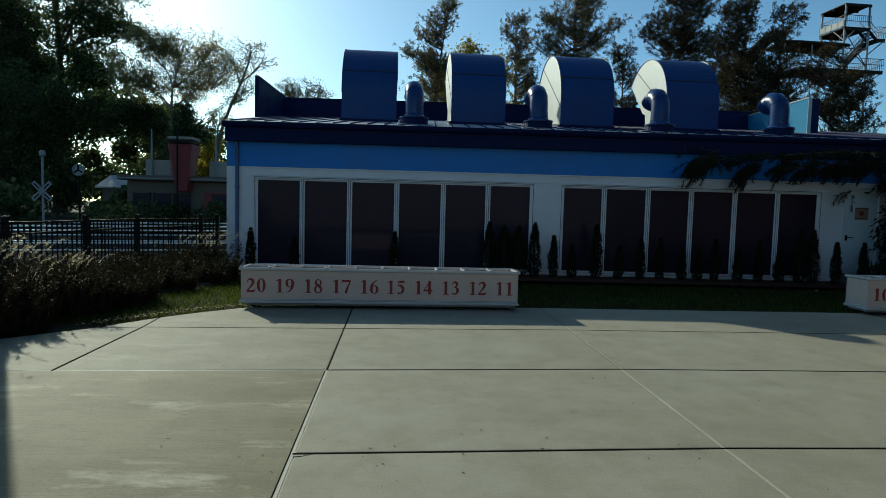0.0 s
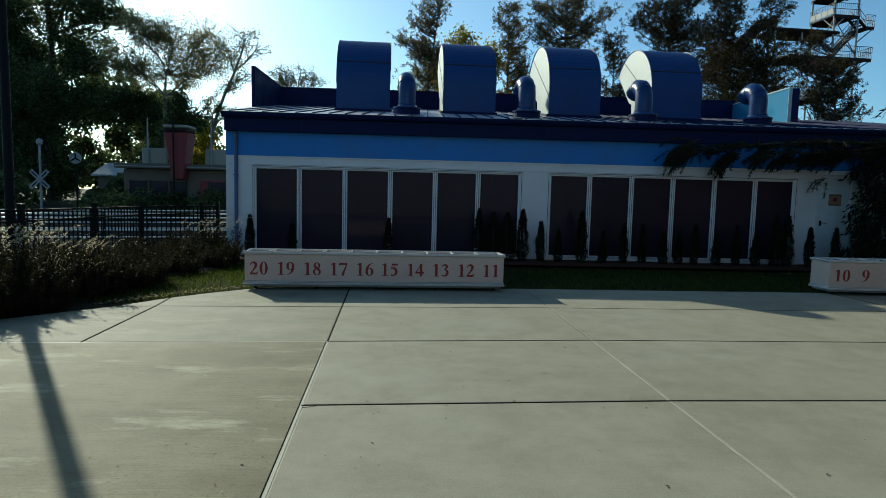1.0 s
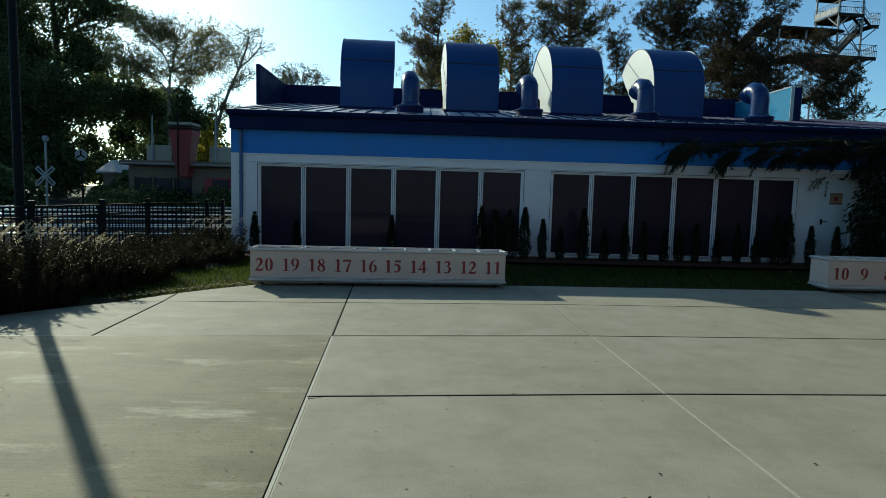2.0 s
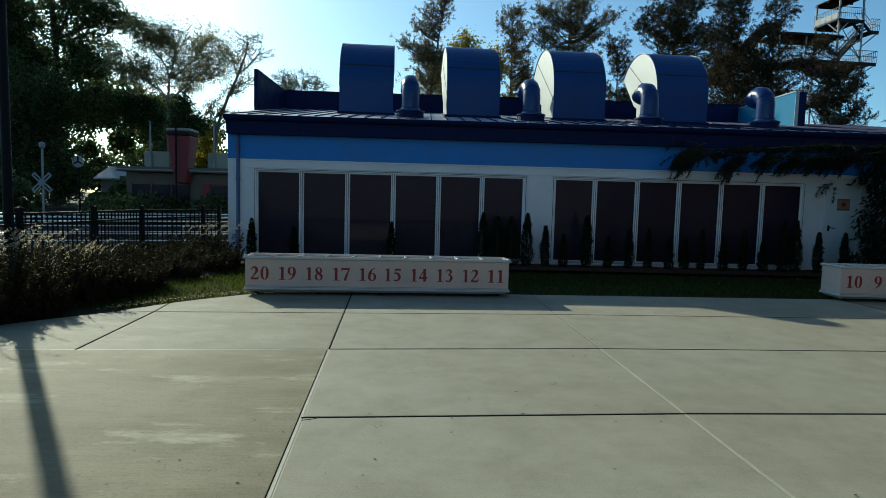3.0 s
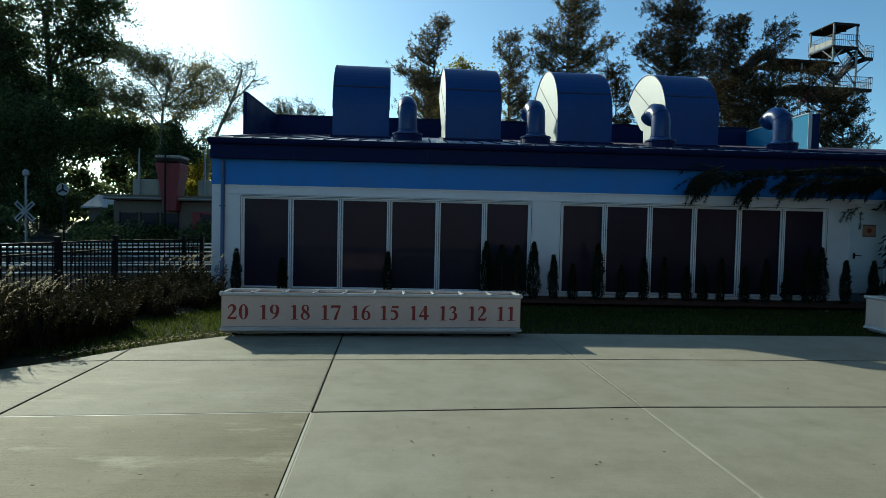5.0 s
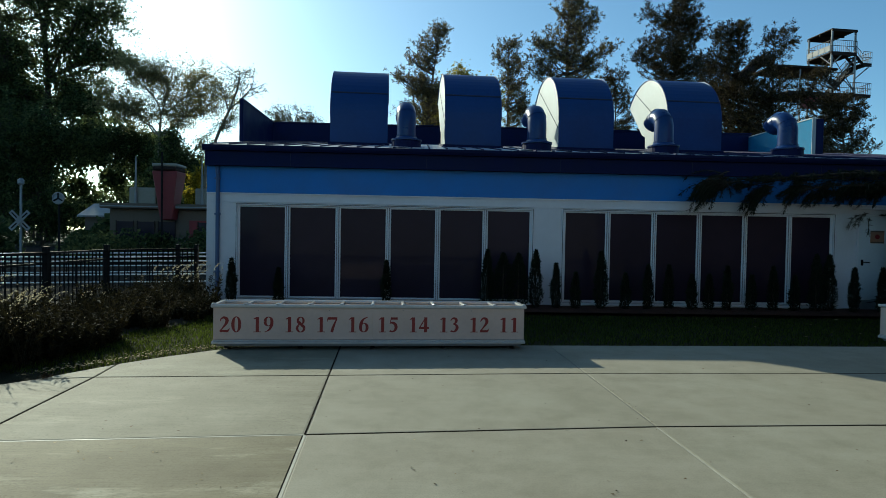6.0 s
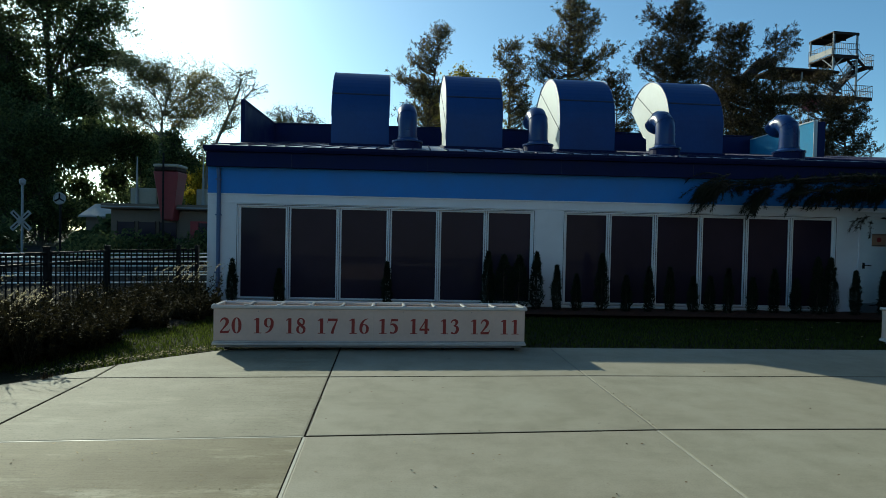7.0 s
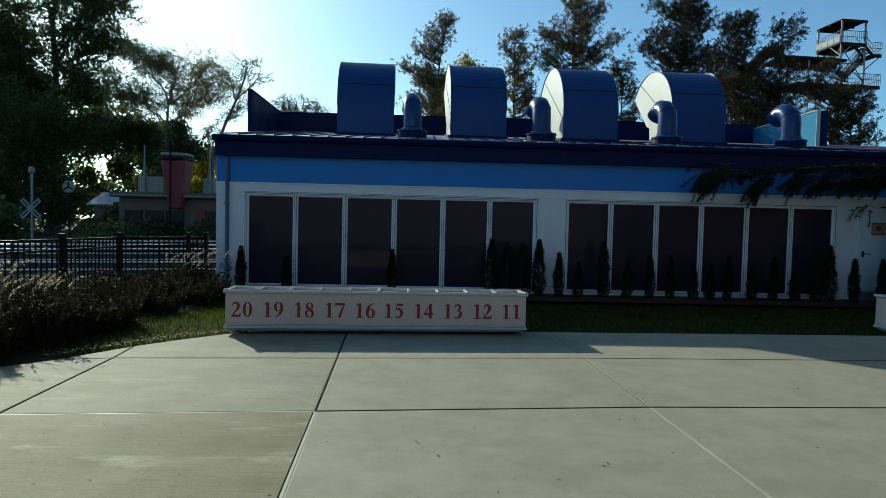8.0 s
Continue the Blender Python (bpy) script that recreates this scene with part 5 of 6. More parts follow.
# broadleaf trees beyond the fence
def curve_limb(rng, a, b, r0, r1, sag, lev, segs=5):
    """A limb from a to b with some rise and wander."""
    a, b = Vector(a), Vector(b)
    ln = (b - a).length
    pts = [a.lerp(b, i / segs) + (Vector(rng.normal(0, 0.035 * ln, 3)) if 0 < i < segs else Vector()) + Vector((0, 0, sag * ln * math.sin(math.pi * i / segs))) for i in range(segs + 1)]
    return pts, [r0 + (r1 - r0) * i / segs for i in range(segs + 1)], lev


def lobed_tree(seed, m, label, leaf, trunk, girth, lobes, size=(0.25, 0.1), bark=M_BARK, twig=0.02, cloud=0.45):
    """A tree whose limbs reach into the lobes of its crown. trunk: (x, y, z) points;
    lobes: (x, y, z, rx, ry, rz, boughs, leaves on a bough)."""
    rng = np.random.default_rng(seed)
    tree = thing("tree", m, label, "tree")
    pts = [Vector(p) for p in trunk]
    limbs = [(pts, [girth * (1 - 0.6 * i / (len(pts) - 1)) for i in range(len(pts))], 4)]
    cen = []
    for x, y, z, rx, ry, rz, boughs, per in lobes:
        c, r = Vector((x, y, z)), np.array([rx, ry, rz])
        start = max((p for p in pts), key=lambda p: -abs(p.z - (z - rz - 0.5 * (c.xy - p.xy).length)))
        lead = curve_limb(rng, start, c + Vector((0, 0, 0.3 * rz)), girth * 0.42, girth * 0.12, -0.05, 3)
        limbs.append(lead)
        for k in range(boughs):
            d = rng.normal(size=3)
            d /= np.linalg.norm(d)
            e = c + Vector(d * r * rng.uniform(0.55, 1.05))
            j = int(rng.integers(2, 6))
            bough = curve_limb(rng, lead[0][j], e, girth * 0.11, twig * 1.1, 0.05, 1)
            limbs.append(bough)
            ends = []
            for q in range(5):
                i = int(rng.integers(2, 6))
                b = bough[0][i]
                out = Vector(rng.normal(0, 1, 3) * r * 0.24) + (e - c).normalized() * float(r.mean()) * 0.14
                limbs.append(([b, b + out * 0.5 + Vector(rng.normal(0, 0.05, 3)), b + out], [twig, twig * 0.8, twig * 0.55], 0))
                ends.extend((b + out * 0.45, b + out * 0.8, b + out))
            if per:
                i = rng.integers(0, len(ends), per)
                cen.append(np.array([tuple(v) for v in ends])[i] + rng.normal(0, cloud, (per, 3)) * rng.random((per, 1)))
    link_mesh("trunk", limb_mesh(limbs, twig * 0.5), bark, tree, smooth=True)
    if cen:
        v, f = leaves(rng, np.concatenate(cen), *size)
        link_mesh("crown", raw_mesh("crown", v, f), leaf, tree)
    return tree


lobed_tree(41, pose(-46, 75, -0.1), "very tall dark green shade tree with airy boughs", M_LEAFDARK,
           [(0.3, 0, -0.2), (0.2, 0, 8), (0, 0, 15), (0.2, 0, 20), (-0.3, 0, 25), (0.2, 0, 28)], 0.52,
           [(-7.5, 0, 23.5, 5.5, 4, 6.0, 60, 230), (-1.5, 1, 30.0, 8.0, 5, 3.4, 64, 230), (1.2, 0, 24.2, 4.2, 4, 3.6, 34, 130), (6.4, 0, 28.2, 3.6, 3, 3.4, 44, 190), (6.6, -1, 23.4, 3.6, 2.6, 1.5, 30, 150), (3.6, 0, 19.4, 3.6, 3, 2.2, 34, 150), (-4.5, 0, 17.5, 4.5, 3, 2.6, 40, 220), (4.5, 0, 16.8, 4.4, 3, 1.9, 36, 190), (9.0, 0, 22.8, 1.6, 1.5, 0.8, 12, 110)], (0.27, 0.11), twig=0.03, cloud=0.7)
lobed_tree(42, pose(-57, 78, -0.1), "large dense dark green shade tree", M_LEAFDARK,
           [(0, 0, -0.2), (0.3, 0, 7), (0, 0, 14), (0, 0, 20), (0.3, 0, 25)], 0.8,
           [(-4, 0, 24, 6, 5, 6, 70, 250), (3.5, 0, 21, 5, 4, 5, 60, 250), (-1, 0, 14, 7, 5, 4.5, 60, 260)], (0.30, 0.12), twig=0.03, cloud=0.8)
lobed_tree(51, pose(-38.6, 62, -0.1), "broad dense dark green tree branched to the ground", M_LEAFDARK,
           [(0, 0, -0.2), (0.1, 0, 3), (0, 0, 6), (0.1, 0, 10)], 0.34,
           [(-2.8, 0, 9.7, 4.0, 3, 3.9, 60, 260), (1.6, 0, 10.6, 2.7, 2.6, 2.9, 44, 240), (-1.4, 0, 4.2, 4.8, 3, 3.6, 60, 260), (1.9, 0, 3.6, 1.6, 2, 2.6, 20, 220)], (0.24, 0.10), cloud=0.55)
lobed_tree(52, pose(-29.6, 64, -0.1), "low dark green tree with a rounded dense crown", M_LEAFDARK,
           [(0, 0, -0.2), (0.1, 0, 3), (0, 0, 5.5), (0.1, 0, 9)], 0.28,
           [(-0.4, 0, 10.2, 2.8, 2.5, 2.0, 40, 230), (2.6, 0, 8.8, 2.4, 2, 2.2, 34, 230), (-3.0, 0, 10.9, 1.9, 2, 1.6, 24, 200), (1.2, 0, 4.2, 3.0, 2.4, 3.2, 40, 230), (-2.0, 0, 3.2, 2.0, 2, 2.4, 20, 220)], (0.22, 0.09), cloud=0.5)
lobed_tree(53, pose(-47.5, 64, -0.1), "dense dark green tree branched low", M_LEAFDARK,
           [(0, 0, -0.2), (0.2, 0, 4), (0, 0, 9), (0, 0, 14)], 0.4,
           [(0, 0, 11.5, 4.8, 3.5, 5.0, 70, 270), (-4, 0, 8, 4, 3, 5.5, 50, 270), (2.2, 0, 5, 3.4, 3, 4.2, 50, 260)], (0.25, 0.10), cloud=0.6)
lobed_tree(44, pose(-26.0, 60, -0.1), "round airy tree with olive and rust autumn leaves", M_LEAFRUST,
           [(0, 0, -0.2), (0.2, 0, 4), (0.1, 0, 8), (0.2, 0, 11), (0.3, 0, 13.0)], 0.24,
           [(-1.9, 0, 17.2, 2.5, 2, 1.6, 34, 260), (-4.2, 0, 14.9, 2.1, 1.8, 1.8, 30, 260), (1.3, 0, 17.1, 2.9, 2.2, 1.9, 44, 80), (4.5, 0, 16.5, 2.0, 1.8, 1.6, 28, 180), (0.9, 0, 15.0, 3.3, 2.2, 1.8, 46, 75), (4.0, 0, 14.2, 2.4, 2, 1.2, 30, 150), (-2.4, 0, 13.3, 1.9, 1.5, 1.2, 24, 150), (6.4, 0, 14.6, 1.4, 1.2, 1.3, 18, 130), (2.6, 0, 12.6, 2.1, 1.6, 1.1, 24, 90), (0.2, 0, 12.9, 1.5, 1.4, 0.9, 18, 60)], (0.13, 0.052), M_BARKPALE, 0.012, 0.5)
lobed_tree(45, pose(-15.9, 44, -0.1), "leaning half-bare tree with few brown leaves", M_LEAFRUST,
           [(0, 0, -0.2), (0.1, 0, 3), (0.4, 0, 6.4), (1.2, 0, 8.6), (2.0, 0, 10.4), (2.6, 0, 12.0)], 0.17,
           [(2.7, 0, 12.7, 1.3, 1.0, 0.9, 18, 22), (1.4, 0, 11.8, 1.1, 0.9, 1.1, 14, 30), (3.7, 0, 12.3, 0.9, 0.8, 0.7, 12, 10), (3.0, 0, 10.4, 0.9, 0.8, 0.7, 10, 26), (1.9, 0, 9.4, 0.8, 0.8, 0.8, 10, 60), (0.5, 0, 8.2, 0.7, 0.7, 1.2, 12, 120), (1.6, 0, 7.6, 0.9, 0.7, 0.6, 8, 60)], (0.11, 0.045), M_BARKPALE, 0.016, 0.2)
lobed_tree(46, pose(-14.4, 66, -0.1), "thin round tree with sparse autumn leaves", M_LEAFOLIVE,
           [(0, 0, -0.2), (0.1, 0, 5), (0, 0, 9), (0.2, 0, 12.2)], 0.24,
           [(-1.6, 0, 14.0, 1.7, 1.5, 1.7, 20, 70), (0.8, 0, 14.3, 1.8, 1.5, 1.6, 22, 34), (2.4, 0, 13.9, 1.3, 1.2, 1.3, 14, 34), (0, 0, 12.6, 2.4, 1.6, 1.2, 16, 60)], (0.15, 0.06), M_BARKPALE, 0.022, 0.3)
lobed_tree(47, pose(-18.5, 50, -0.1), "small tree in bright yellow autumn leaf", M_LEAFYELLOW,
           [(0, 0, -0.2), (0, 0, 2), (0.1, 0, 4.2), (0, 0, 6)], 0.10,
           [(0, 0, 6.5, 1.0, 0.9, 1.1, 22, 150), (0.1, 0, 4.9, 1.0, 0.9, 0.9, 18, 140)], (0.16, 0.07), cloud=0.25)
lobed_tree(50, pose(-16.2, 40.5, -0.1), "small dark tree with a pointed crown behind the pylon", M_LEAFDARK,
           [(0, 0, -0.2), (0, 0, 3), (0.05, 0, 5.5), (0, 0, 8)], 0.11,
           [(-0.3, 0, 7.4, 0.8, 0.8, 1.2, 20, 150), (0.5, 0, 6.5, 1.0, 0.9, 0.7, 18, 140), (-0.6, 0, 5.8, 1.1, 0.9, 0.9, 18, 150)], (0.14, 0.055), cloud=0.22)
lobed_tree(48, pose(4.2, 52, -0.1), "distant tree turning yellow green", M_LEAFTURN,
           [(0, 0, -0.2), (0, 0, 5), (0.1, 0, 10), (0, 0, 12.4)], 0.24,
           [(-1.1, 0, 14.4, 1.6, 1.5, 1.5, 30, 170), (1.5, 0, 13.6, 1.4, 1.2, 1.5, 26, 170), (0.1, 0, 12.0, 2.4, 1.8, 1.6, 26, 190), (-3.2, 0, 12.0, 1.8, 1.6, 2.0, 24, 170)], (0.20, 0.08), cloud=0.4)


def thicket(seed, name, x0, x1, y0, y1, z1, n, leaf, label, size=(0.4, 0.16)):
    """Undergrowth: leaves in uneven heaps."""
    rng = np.random.default_rng(seed)
    k = max(6, int((x1 - x0) / 1.6))
    hx, hy = rng.uniform(x0, x1, k), rng.uniform(y0, y1, k)
    hr, hh = rng.uniform(0.8, 2.2, k), z1 * rng.uniform(0.45, 1.0, k)
    i = rng.integers(0, k, n)
    d = unit(rng.normal(size=(n, 3))) * (rng.random(n) ** 0.35)[:, None]
    c = np.stack([hx[i] + d[:, 0] * hr[i], hy[i] + d[:, 1] * hr[i], np.abs(d[:, 2]) * hh[i] + 0.02], 1)
    v, f = leaves(rng, c, *size)
    ob = link_mesh(name, raw_mesh(name, v, f), leaf, None, label)
    return tagged(ob, category="shrubs", kind="stuff")


def far_woods(seed, edge, y0, y1, n, leaf, label, size, clearing=()):
    """A wood as crowns heaped on one another under a ragged top edge (x, height), with clearings (x, z, rx, rz)."""
    rng = np.random.default_rng(seed)
    xs, hs = [p[0] for p in edge], [p[1] for p in edge]
    k = int((xs[-1] - xs[0]) * 2.2)
    hx = rng.uniform(xs[0], xs[-1], k)
    hz = np.interp(hx, xs, hs) * rng.uniform(0.08, 0.93, k)
    hy, hr = rng.uniform(y0, y1, k), rng.uniform(1.3, 3.0, k)
    i = rng.integers(0, k, n)
    d = unit(rng.normal(size=(n, 3))) * (rng.random(n) ** 0.4)[:, None]
    c = np.stack([hx[i] + d[:, 0] * hr[i], hy[i] + d[:, 1] * hr[i], np.maximum(0.05, hz[i] + d[:, 2] * hr[i])], 1)
    keep = np.ones(n, bool)
    for x, z, rx, rz in clearing:
        q = np.hypot((c[:, 0] - x) / rx, (c[:, 2] - z) / rz)
        keep &= q + 0.22 * rng.normal(size=n) > 1.0
    v, f = leaves(rng, c[keep], *size)
    return tagged(link_mesh("far_woods", raw_mesh("far_woods", v, f), leaf, None, label), category="woods", kind="stuff")


thicket(61, "undergrowth", -44, -19.0, 34.5, 37.5, 2.6, 16000, M_LEAFDARK, "dark shrubs under the far trees")
far_woods(62, [(-98, 24), (-70, 22), (-58, 20), (-50, 19.5), (-45, 18.2), (-40, 16.4), (-33, 11.5), (-27, 5.0)], 84, 93, 62000, M_LEAFDARK, "dark far woods behind the park", (0.62, 0.26), [(-47.3, 9.4, 1.1, 1.8), (-43.4, 9.6, 0.6, 1.1), (-41.8, 8.6, 0.5, 0.8)])
thicket(63, "far_woods", -24, 70, 75, 95, 7.0, 13000, M_LEAFOLIVE, "low far woods behind the building", (0.9, 0.4))
thicket(64, "undergrowth", -16.8, -10.5, 31.4, 32.6, 1.9, 6000, M_LEAFDARK, "low dark hedge in front of the station", (0.2, 0.08))


def cone_shrub(seed, h, r):
    """A slim columnar evergreen: upright sprays round a stem."""
    rng = np.random.default_rng(seed)
    s = thing("evergreen_shrub", pose(0, 0, 0), "slim dark columnar evergreen planted along the wall", "shrub", "evergreens along the wall")
    n = int(2200 * h)
    u = rng.random(n) ** 0.8
    rad = r * np.minimum(1, 1.8 * (1 - u) ** 0.8) * (0.35 + 0.65 * rng.random(n) ** 0.5) * np.minimum(1, 0.5 + u * 4)
    a = rng.uniform(0, 6.28, n)
    lump = 1 + 0.22 * np.sin(3 * a + 9 * u + seed) + 0.12 * np.sin(23 * u + seed)
    c = np.stack([np.cos(a) * rad * lump, np.sin(a) * rad * lump, 0.03 + u * h * 0.95], 1)
    d = np.stack([np.cos(a) * 0.5, np.sin(a) * 0.5, np.full(n, 1.0)], 1)
    v, f = leaves(rng, c, 0.07, 0.009, bend=unit(d))
    link_mesh("foliage", raw_mesh("foliage", v, f), M_THUJA, s)
    part("stem", tube([(0, 0, -0.05), (0, 0, h * 0.5), (0, 0, h * 0.9)], [0.02, 0.015, 0.006], 6), M_BARK, s)
    return s


protos = [cone_shrub(70, 1.06, 0.09), cone_shrub(71, 1.36, 0.13), cone_shrub(72, 0.86, 0.09), cone_shrub(73, 1.28, 0.23)]
SHRUBS = [(-4.07, 0), (-3.07, 2), (-0.72, 0), (1.5, 1), (1.85, 3), (2.18, 3), (2.58, 1), (3.02, 0), (3.46, 2), (4.05, 1), (4.57, 2), (5.1, 0), (5.58, 0), (6.07, 2), (6.5, 2), (6.9, 0), (7.43, 2), (7.98, 0), (8.43, 2), (8.93, 1), (9.27, 1), (9.79, 0), (10.5, 0)]
used = set()
for i, (sx, k) in enumerate(SHRUBS):
    m = pose(sx, 13.78 + 0.05 * math.sin(i * 2.3), ground_z(sx, 13.8) + 0.02, 0, 0, 67 * i)
    if k in used:
        copy_thing(protos[k], m)
    else:
        protos[k].matrix_basis = m
        used.add(k)


def border_plant(seed, h, r, leaf, plume, label, stems=42, blades=64, size=(0.075, 0.012), lift=0.55):
    """A clump of leafy stalks with pale seed heads."""
    rng = np.random.default_rng(seed)
    s = thing("border_plant", pose(0, 0, 0), label, "plant", "border plants")
    limbs, cen, way, tips = [], [], [], []
    for i in range(stems):
        a, q = rng.uniform(0, 6.28), r * math.sqrt(rng.random())
        p = Vector((q * math.cos(a), q * math.sin(a), 0))
        d = Vector((math.cos(a) * 0.30 * q / r + rng.normal(0, 0.10), math.sin(a) * 0.30 * q / r + rng.normal(0, 0.10), 1)).normalized()
        tall = plume and i % 6 == 0
        ln = h * (rng.uniform(0.66, 0.92) if tall else rng.uniform(0.4, 0.85 if plume else 1.25))
        pts = [p.copy()]
        for j in range(4):
            d = (d + Vector((rng.normal(0, 0.07), rng.normal(0, 0.07), -0.02))).normalized()
            p = p + d * ln / 4
            pts.append(p.copy())
        limbs.append((pts, [0.006, 0.005, 0.004, 0.003, 0.002], 0))
        for t in range(blades):
            u = 0.85 * rng.random() ** 1.2
            j = min(3, int(u * 4))
            cen.append(tuple(pts[j].lerp(pts[j + 1], u * 4 - j)))
            b = rng.uniform(0, 6.28)
            way.append((math.cos(b), math.sin(b), lift))
        # seed heads strung along an arching tip that the wind has bent over
        lean, reach = rng.uniform(0.5, 1.1), h * rng.uniform(0.16, 0.32)
        for t in range(plume if tall else 0):
            u = rng.random()
            tips.append(tuple(pts[4] + Vector((reach * lean * u * (0.5 + 0.5 * u), 0.1 * reach * u, reach * u * (1.1 - 0.45 * u))) + Vector(rng.normal(0, 0.006 + 0.006 * (1 - u), 3))))
    link_mesh("stem", limb_mesh(limbs, 0.002), M_STALK, s)
    v, f = leaves(rng, np.array(cen), *size, bend=np.array(way))
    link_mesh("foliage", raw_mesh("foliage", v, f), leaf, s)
    if plume:
        v, f = leaves(rng, np.array(tips), 0.024, 0.006, up=1.2)
        tagged(link_mesh("plume", raw_mesh("plume", v, f), M_PLUME, s, "pale fluffy seed heads"), kind="stuff")
    return s


bp = [border_plant(80, 1.0, 0.42, M_BORDER, 42, "tall olive border plant with pale seed heads"), border_plant(81, 0.72, 0.45, M_BORDER, 0, "bushy dark green border plant", 56, 84), border_plant(82, 0.9, 0.38, M_BORDER, 7, "dark green border plant with pale seed heads"), border_plant(83, 1.0, 0.16, M_BORDER, 8, "thin upright dry stalks at the patio edge", 30, 20, (0.05, 0.006), 2.2)]
# four low clumps around (-4.4, 8.3) are added to shade the lawn's dark part
PLANTS = [(-5.5, 6.45, 0, 0.95), (-5.15, 7.1, 1, 1.0), (-5.9, 7.0, 0, 1.05), (-5.4, 7.75, 0, 1.0), (-4.95, 7.9, 1, 0.8), (-5.75, 8.3, 0, 1.0), (-5.2, 8.6, 1, 1.0), (-5.6, 9.1, 2, 0.9), (-5.0, 9.4, 1, 0.85), (-5.45, 9.9, 2, 0.9), (-4.85, 10.2, 1, 0.8), (-5.5, 10.8, 2, 0.85), (-4.9, 11.0, 1, 0.9), (-5.35, 11.7, 1, 1.0), (-4.75, 11.9, 1, 0.8), (-5.3, 12.6, 2, 0.9), (-4.7, 12.7, 0, 0.9), (-5.1, 13.3, 0, 1.05), (-4.75, 13.5, 0, 1.05), (-6.2, 6.2, 0, 1.05), (-6.1, 5.5, 1, 1.1), (-5.3, 5.9, 1, 0.75), (-6.7, 4.9, 0, 1.0), (-5.9, 4.95, 1, 0.7), (-7.3, 4.0, 1, 1.0), (-6.6, 7.9, 0, 1.0), (-4.95, 6.65, 3, 0.9), (-4.7, 7.25, 3, 0.8), (-5.45, 6.0, 1, 0.8), (-4.65, 8.4, 1, 0.6), (-4.45, 9.2, 1, 0.6), (-4.3, 10.4, 1, 0.6), (-5.0, 6.3, 3, 0.9), (-4.85, 7.55, 2, 0.8), (-4.2, 11.6, 1, 0.7), (-4.3, 12.5, 1, 0.7), (-4.4, 6.85, 3, 0.6), (-4.75, 6.3, 3, 0.7), (-5.15, 5.75, 1, 0.6), (-5.6, 5.2, 1, 0.65), (-6.2, 4.5, 1, 0.7), (-4.35, 7.5, 3, 0.6), (-4.5, 7.0, 3, 0.7), (-4.72, 6.6, 3, 0.95), (-5.1, 6.1, 3, 1.05), (-4.55, 7.15, 3, 0.85), (-5.5, 5.6, 3, 1.0), (-6.0, 4.9, 3, 1.1), (-5.35, 6.75, 0, 1.1), (-5.75, 6.15, 0, 1.05), (-6.25, 5.65, 0, 1.1), (-5.2, 7.35, 0, 0.95), (-4.95, 8.15, 0, 0.85), (-4.75, 7.95, 0, 0.8), (-4.45, 7.85, 1, 0.68), (-4.3, 8.45, 1, 0.62), (-4.4, 8.9, 1, 0.75), (-4.62, 8.05, 1, 0.85), (-5.25, 6.5, 1, 1.05), (-5.65, 6.05, 1, 1.05), (-4.95, 6.9, 1, 0.9), (-5.2, 5.75, 1, 0.75), (-4.97, 6.02, 1, 0.75), (-4.74, 6.32, 1, 0.7), (-4.5, 6.62, 1, 0.6), (-5.1, 6.15, 1, 0.8), (-5.45, 5.6, 1, 0.8)]
used = set()
for i, (px, py, k, sc) in enumerate(PLANTS):
    m = pose(px, py, ground_z(px, py) + 0.015, 0, 0, 71 * i if k % 2 else 14 * (i % 5) - 28) @ Matrix.Diagonal((sc, sc, sc, 1))
    if k in used:
        copy_thing(bp[k], m)
    else:
        bp[k].matrix_basis = m
        used.add(k)


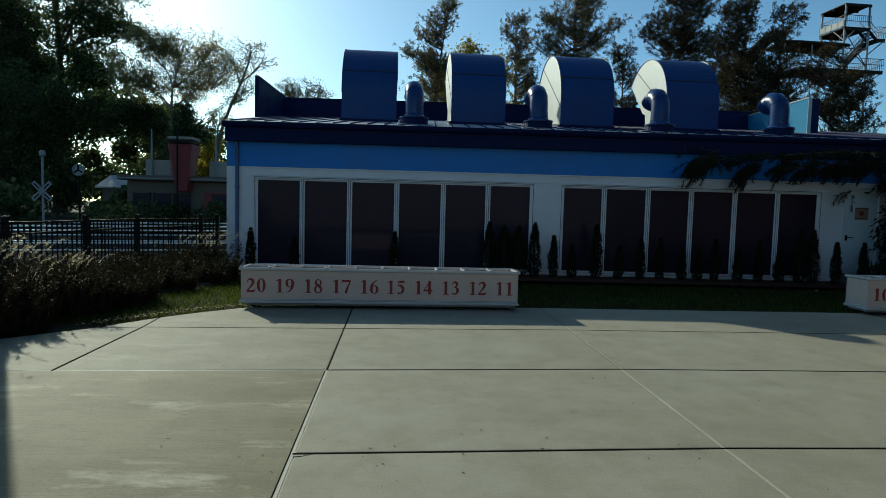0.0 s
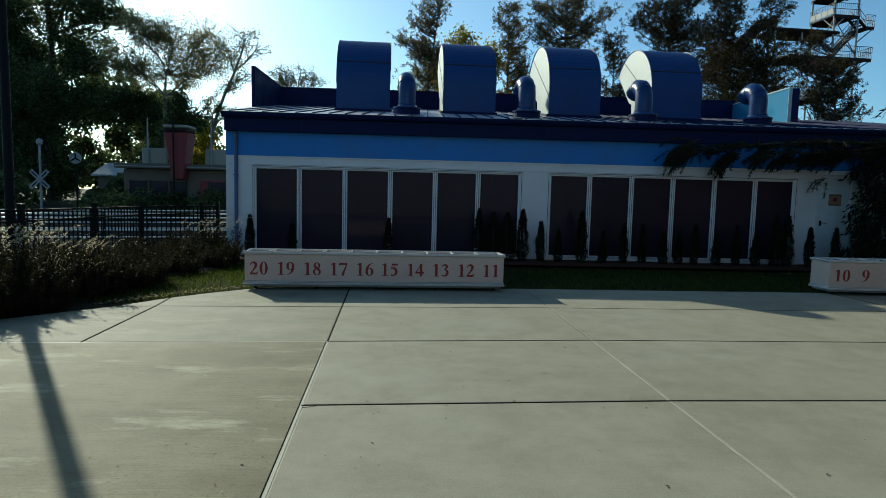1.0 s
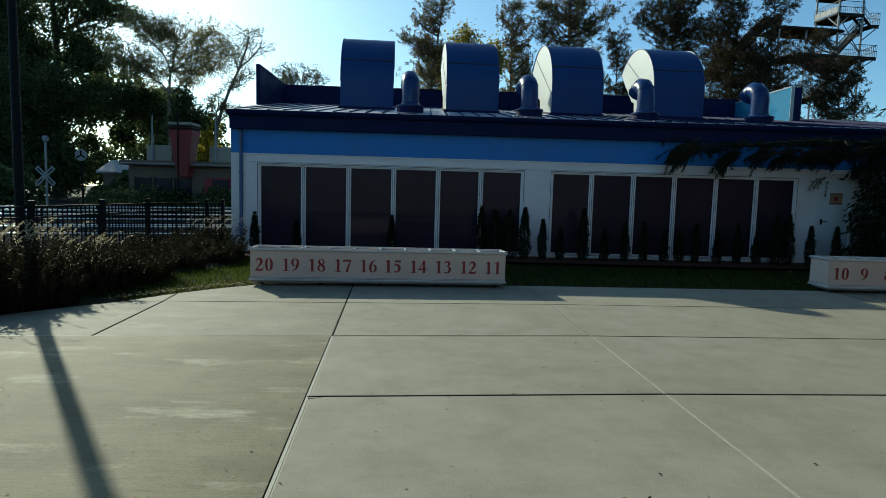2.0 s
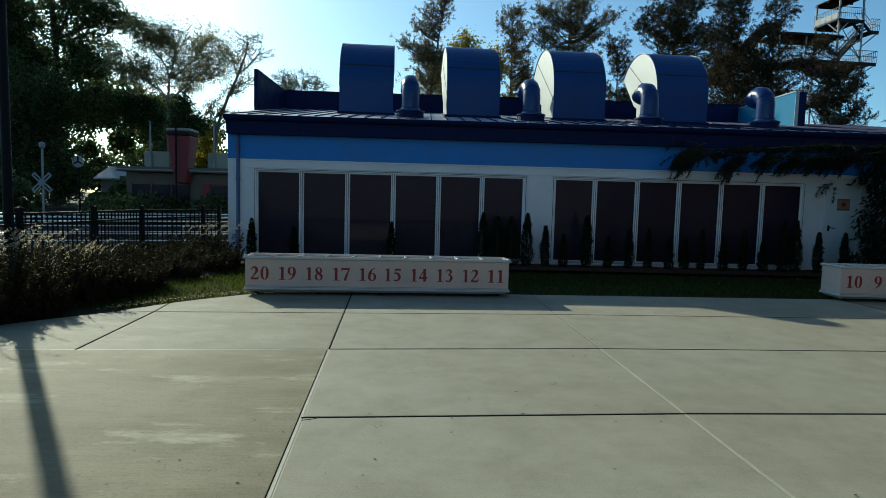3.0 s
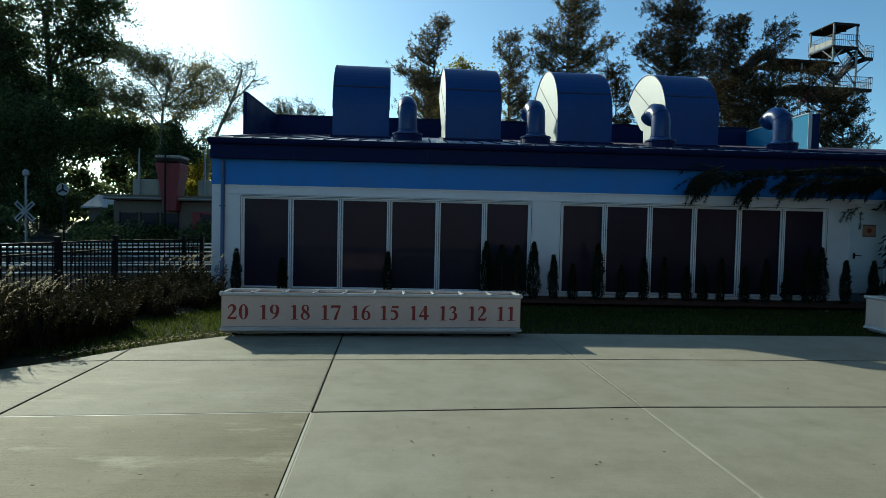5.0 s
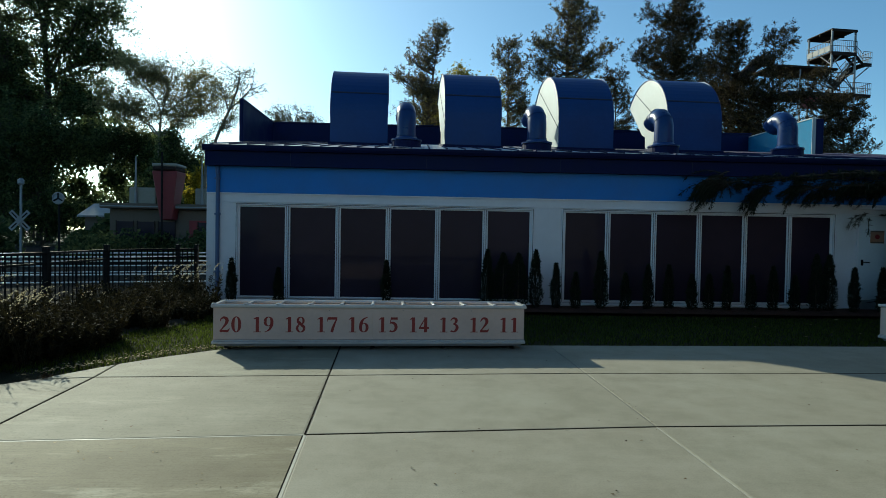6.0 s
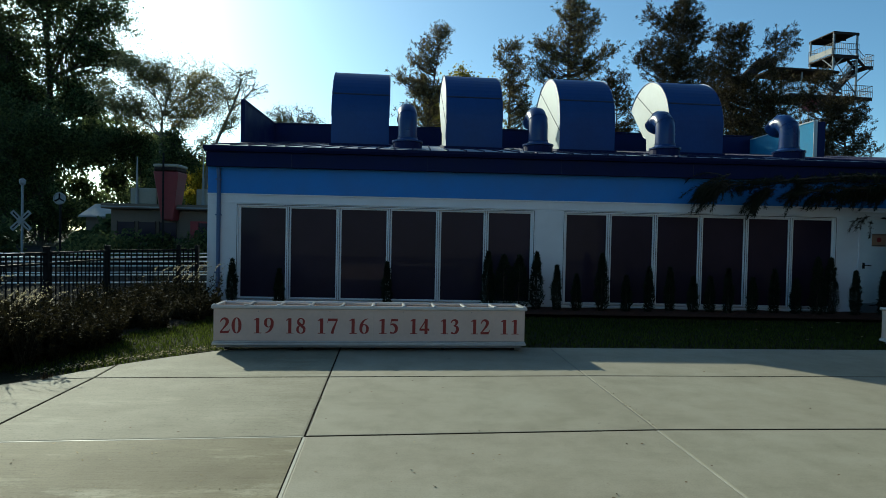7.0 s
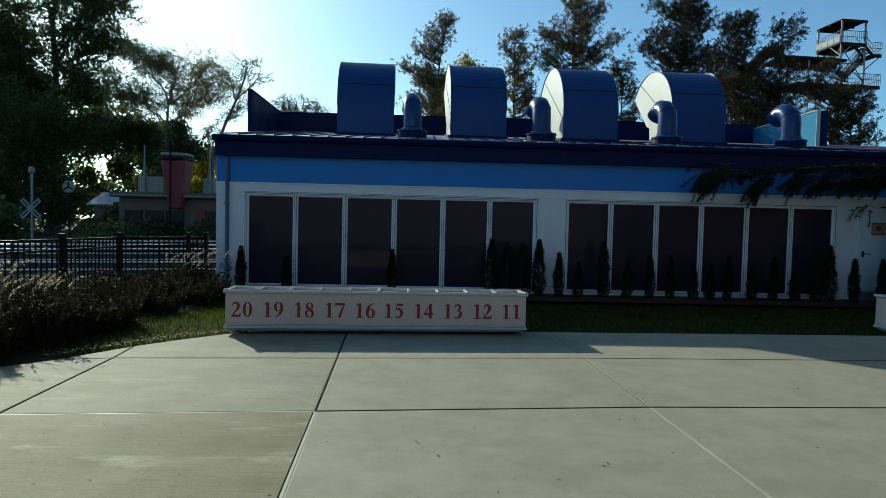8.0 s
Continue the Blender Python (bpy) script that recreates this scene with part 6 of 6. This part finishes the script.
def weeping_conifer(m):
    """A broad dark conifer, skirted to the ground, with long drooping boughs along the wall."""
    rng = np.random.default_rng(90)
    tree = thing("weeping_conifer", m, "broad dark conifer with drooping boughs along the wall", "conifer")
    H = 8.5
    limbs = [([Vector((0, 0, H * i / 6 - 0.2)) for i in range(7)], [0.2 * (1 - 0.93 * i / 6) for i in range(7)], 4)]
    fine, skirt = ([], []), ([], [])

    def bough(a, b, sag, droop, per_m, leaf_n, into):
        a, b = Vector(a), Vector(b)
        n = 8
        flat = (b - a).normalized()
        side = Vector((-flat.y, flat.x, 0)).normalized()
        pts = [a.lerp(b, i / n) + side * rng.normal(0, 0.05) + Vector((0, 0, sag * math.sin(math.pi * i / n) + rng.normal(0, 0.03))) for i in range(n + 1)]
        limbs.append((pts, [0.05 - 0.042 * i / n for i in range(n + 1)], 2))
        for t in range(int((b - a).length * per_m)):
            u = 0.12 + 0.88 * rng.random() ** 0.8
            j = min(n - 1, int(u * n))
            q = pts[j].lerp(pts[j + 1], u * n - j)
            out = flat * abs(rng.normal(0.22, 0.15)) + side * rng.normal(0, 0.28)
            e = q + out + Vector((0, 0, -abs(rng.normal(0.5, 0.35)) * droop))
            mid = q.lerp(e, 0.5) + Vector((0, 0, 0.08))
            limbs.append(([q, mid, e], [0.008, 0.006, 0.004], 0))
            for _ in range(leaf_n):
                s = rng.random()
                c = q.lerp(mid, s * 2) if s < 0.5 else mid.lerp(e, s * 2 - 1)
                into[0].append(tuple(c))
                into[1].append(tuple((e - q).normalized() * 0.9 + Vector(rng.normal(0, 0.5, 3)) + Vector((0, 0, -0.1))))

    for dx, dy, z0, z1, sag, droop, per in ((-7.6, 0.85, 3.0, 2.95, 0.18, 0.12, 9), (-7.0, 1.05, 3.1, 2.90, 0.2, 0.16, 11), (-6.0, 0.6, 2.95, 2.75, 0.2, 0.16, 12), (-5.2, 1.15, 2.9, 2.70, 0.15, 0.22, 12), (-4.6, 0.7, 2.9, 2.75, 0.15, 0.2, 12)):
        bough((0, 0, z0), (dx, dy, z1), sag, droop, per, 80, fine)

    def fan(c, count, reach, drop):
        """A drooping spray: fronds that leave the bough's end and bend down, hung with needles."""
        for k in range(count):
            d = Vector((-1.0 + rng.normal(0, 0.35), rng.normal(0, 0.35), rng.uniform(-0.15, 0.35))).normalized()
            p, ln = Vector(c) + Vector(rng.normal(0, 0.07, 3)), reach * rng.uniform(0.5, 1.1)
            pts = [p.copy()]
            for i in range(5):
                d = (d + Vector((0.05, 0, -drop * rng.uniform(0.12, 0.34)))).normalized()
                p = p + d * ln / 5
                pts.append(p.copy())
            limbs.append((pts, [0.012, 0.009, 0.007, 0.005, 0.004, 0.003], 0))
            for _ in range(int(170 * ln)):
                u = rng.random()
                j = min(4, int(u * 5))
                fine[0].append(tuple(pts[j].lerp(pts[j + 1], u * 5 - j)))
                fine[1].append(tuple((pts[j + 1] - pts[j]).normalized() * 0.9 + Vector(rng.normal(0, 0.35, 3)) + Vector((0, 0, -0.25))))

    for x, y, z, count, reach, drop in ((-7.4, 0.85, 2.94, 50, 0.85, 1.1), (-7.65, 0.8, 2.9, 24, 0.6, 1.4), (-6.3, 1.0, 2.84, 34, 0.75, 1.3), (-5.6, 0.8, 2.86, 22, 0.6, 1.1), (-4.9, 1.0, 2.86, 22, 0.6, 1.0), (-4.3, 0.9, 2.86, 24, 0.6, 1.0), (-3.7, 0.9, 2.9, 26, 0.7, 0.9), (-3.95, 1.15, 2.25, 4, 0.5, 1.7)):
        fan((x, y, z), count, reach, drop)
    # the skirt's thick outer face
    for k in range(17000):
        a, z = rng.uniform(2.2, 4.6), rng.uniform(0.05, 3.3)
        r = (3.48 - 0.05 * z + 0.12 * math.sin(5 * z + 7 * a)) * rng.uniform(0.84, 1.0)
        if math.sin(a) * r < 1.2:
            skirt[0].append((math.cos(a) * r, math.sin(a) * r, z))
            skirt[1].append((math.cos(a) * 0.5, math.sin(a) * 0.5, -0.9))
    z = 0.35
    while z < H - 0.3:
        r = float(np.interp(z, [0, 2.7, 3.4, 5, H], [3.4, 3.35, 3.3, 2.5, 0.1]))
        for k in range(15 if z < 3.2 else 9):
            a = rng.uniform(0, 6.28)
            ln = r * rng.uniform(0.7, 1.06)
            if z < 5 and math.sin(a) > 0.1:
                ln = min(ln, 1.05 / math.sin(a))
            bough((0, 0, z), (math.cos(a) * ln, math.sin(a) * ln, z - 0.1 * ln + rng.uniform(-0.15, 0.15)), 0.2, 0.42, 7, 15, skirt)
        z += 0.3
    link_mesh("trunk", limb_mesh(limbs, 0.004), M_BARK, tree, smooth=True)
    for (cen, way), ln, wd in ((fine, 0.10, 0.0055), (skirt, 0.15, 0.022)):
        v, f = leaves(rng, np.array(cen), ln, wd, bend=np.array(way))
        link_mesh("foliage", raw_mesh("foliage", v, f), M_THUJA, tree)


weeping_conifer(pose(14.15, 12.9, -0.14))
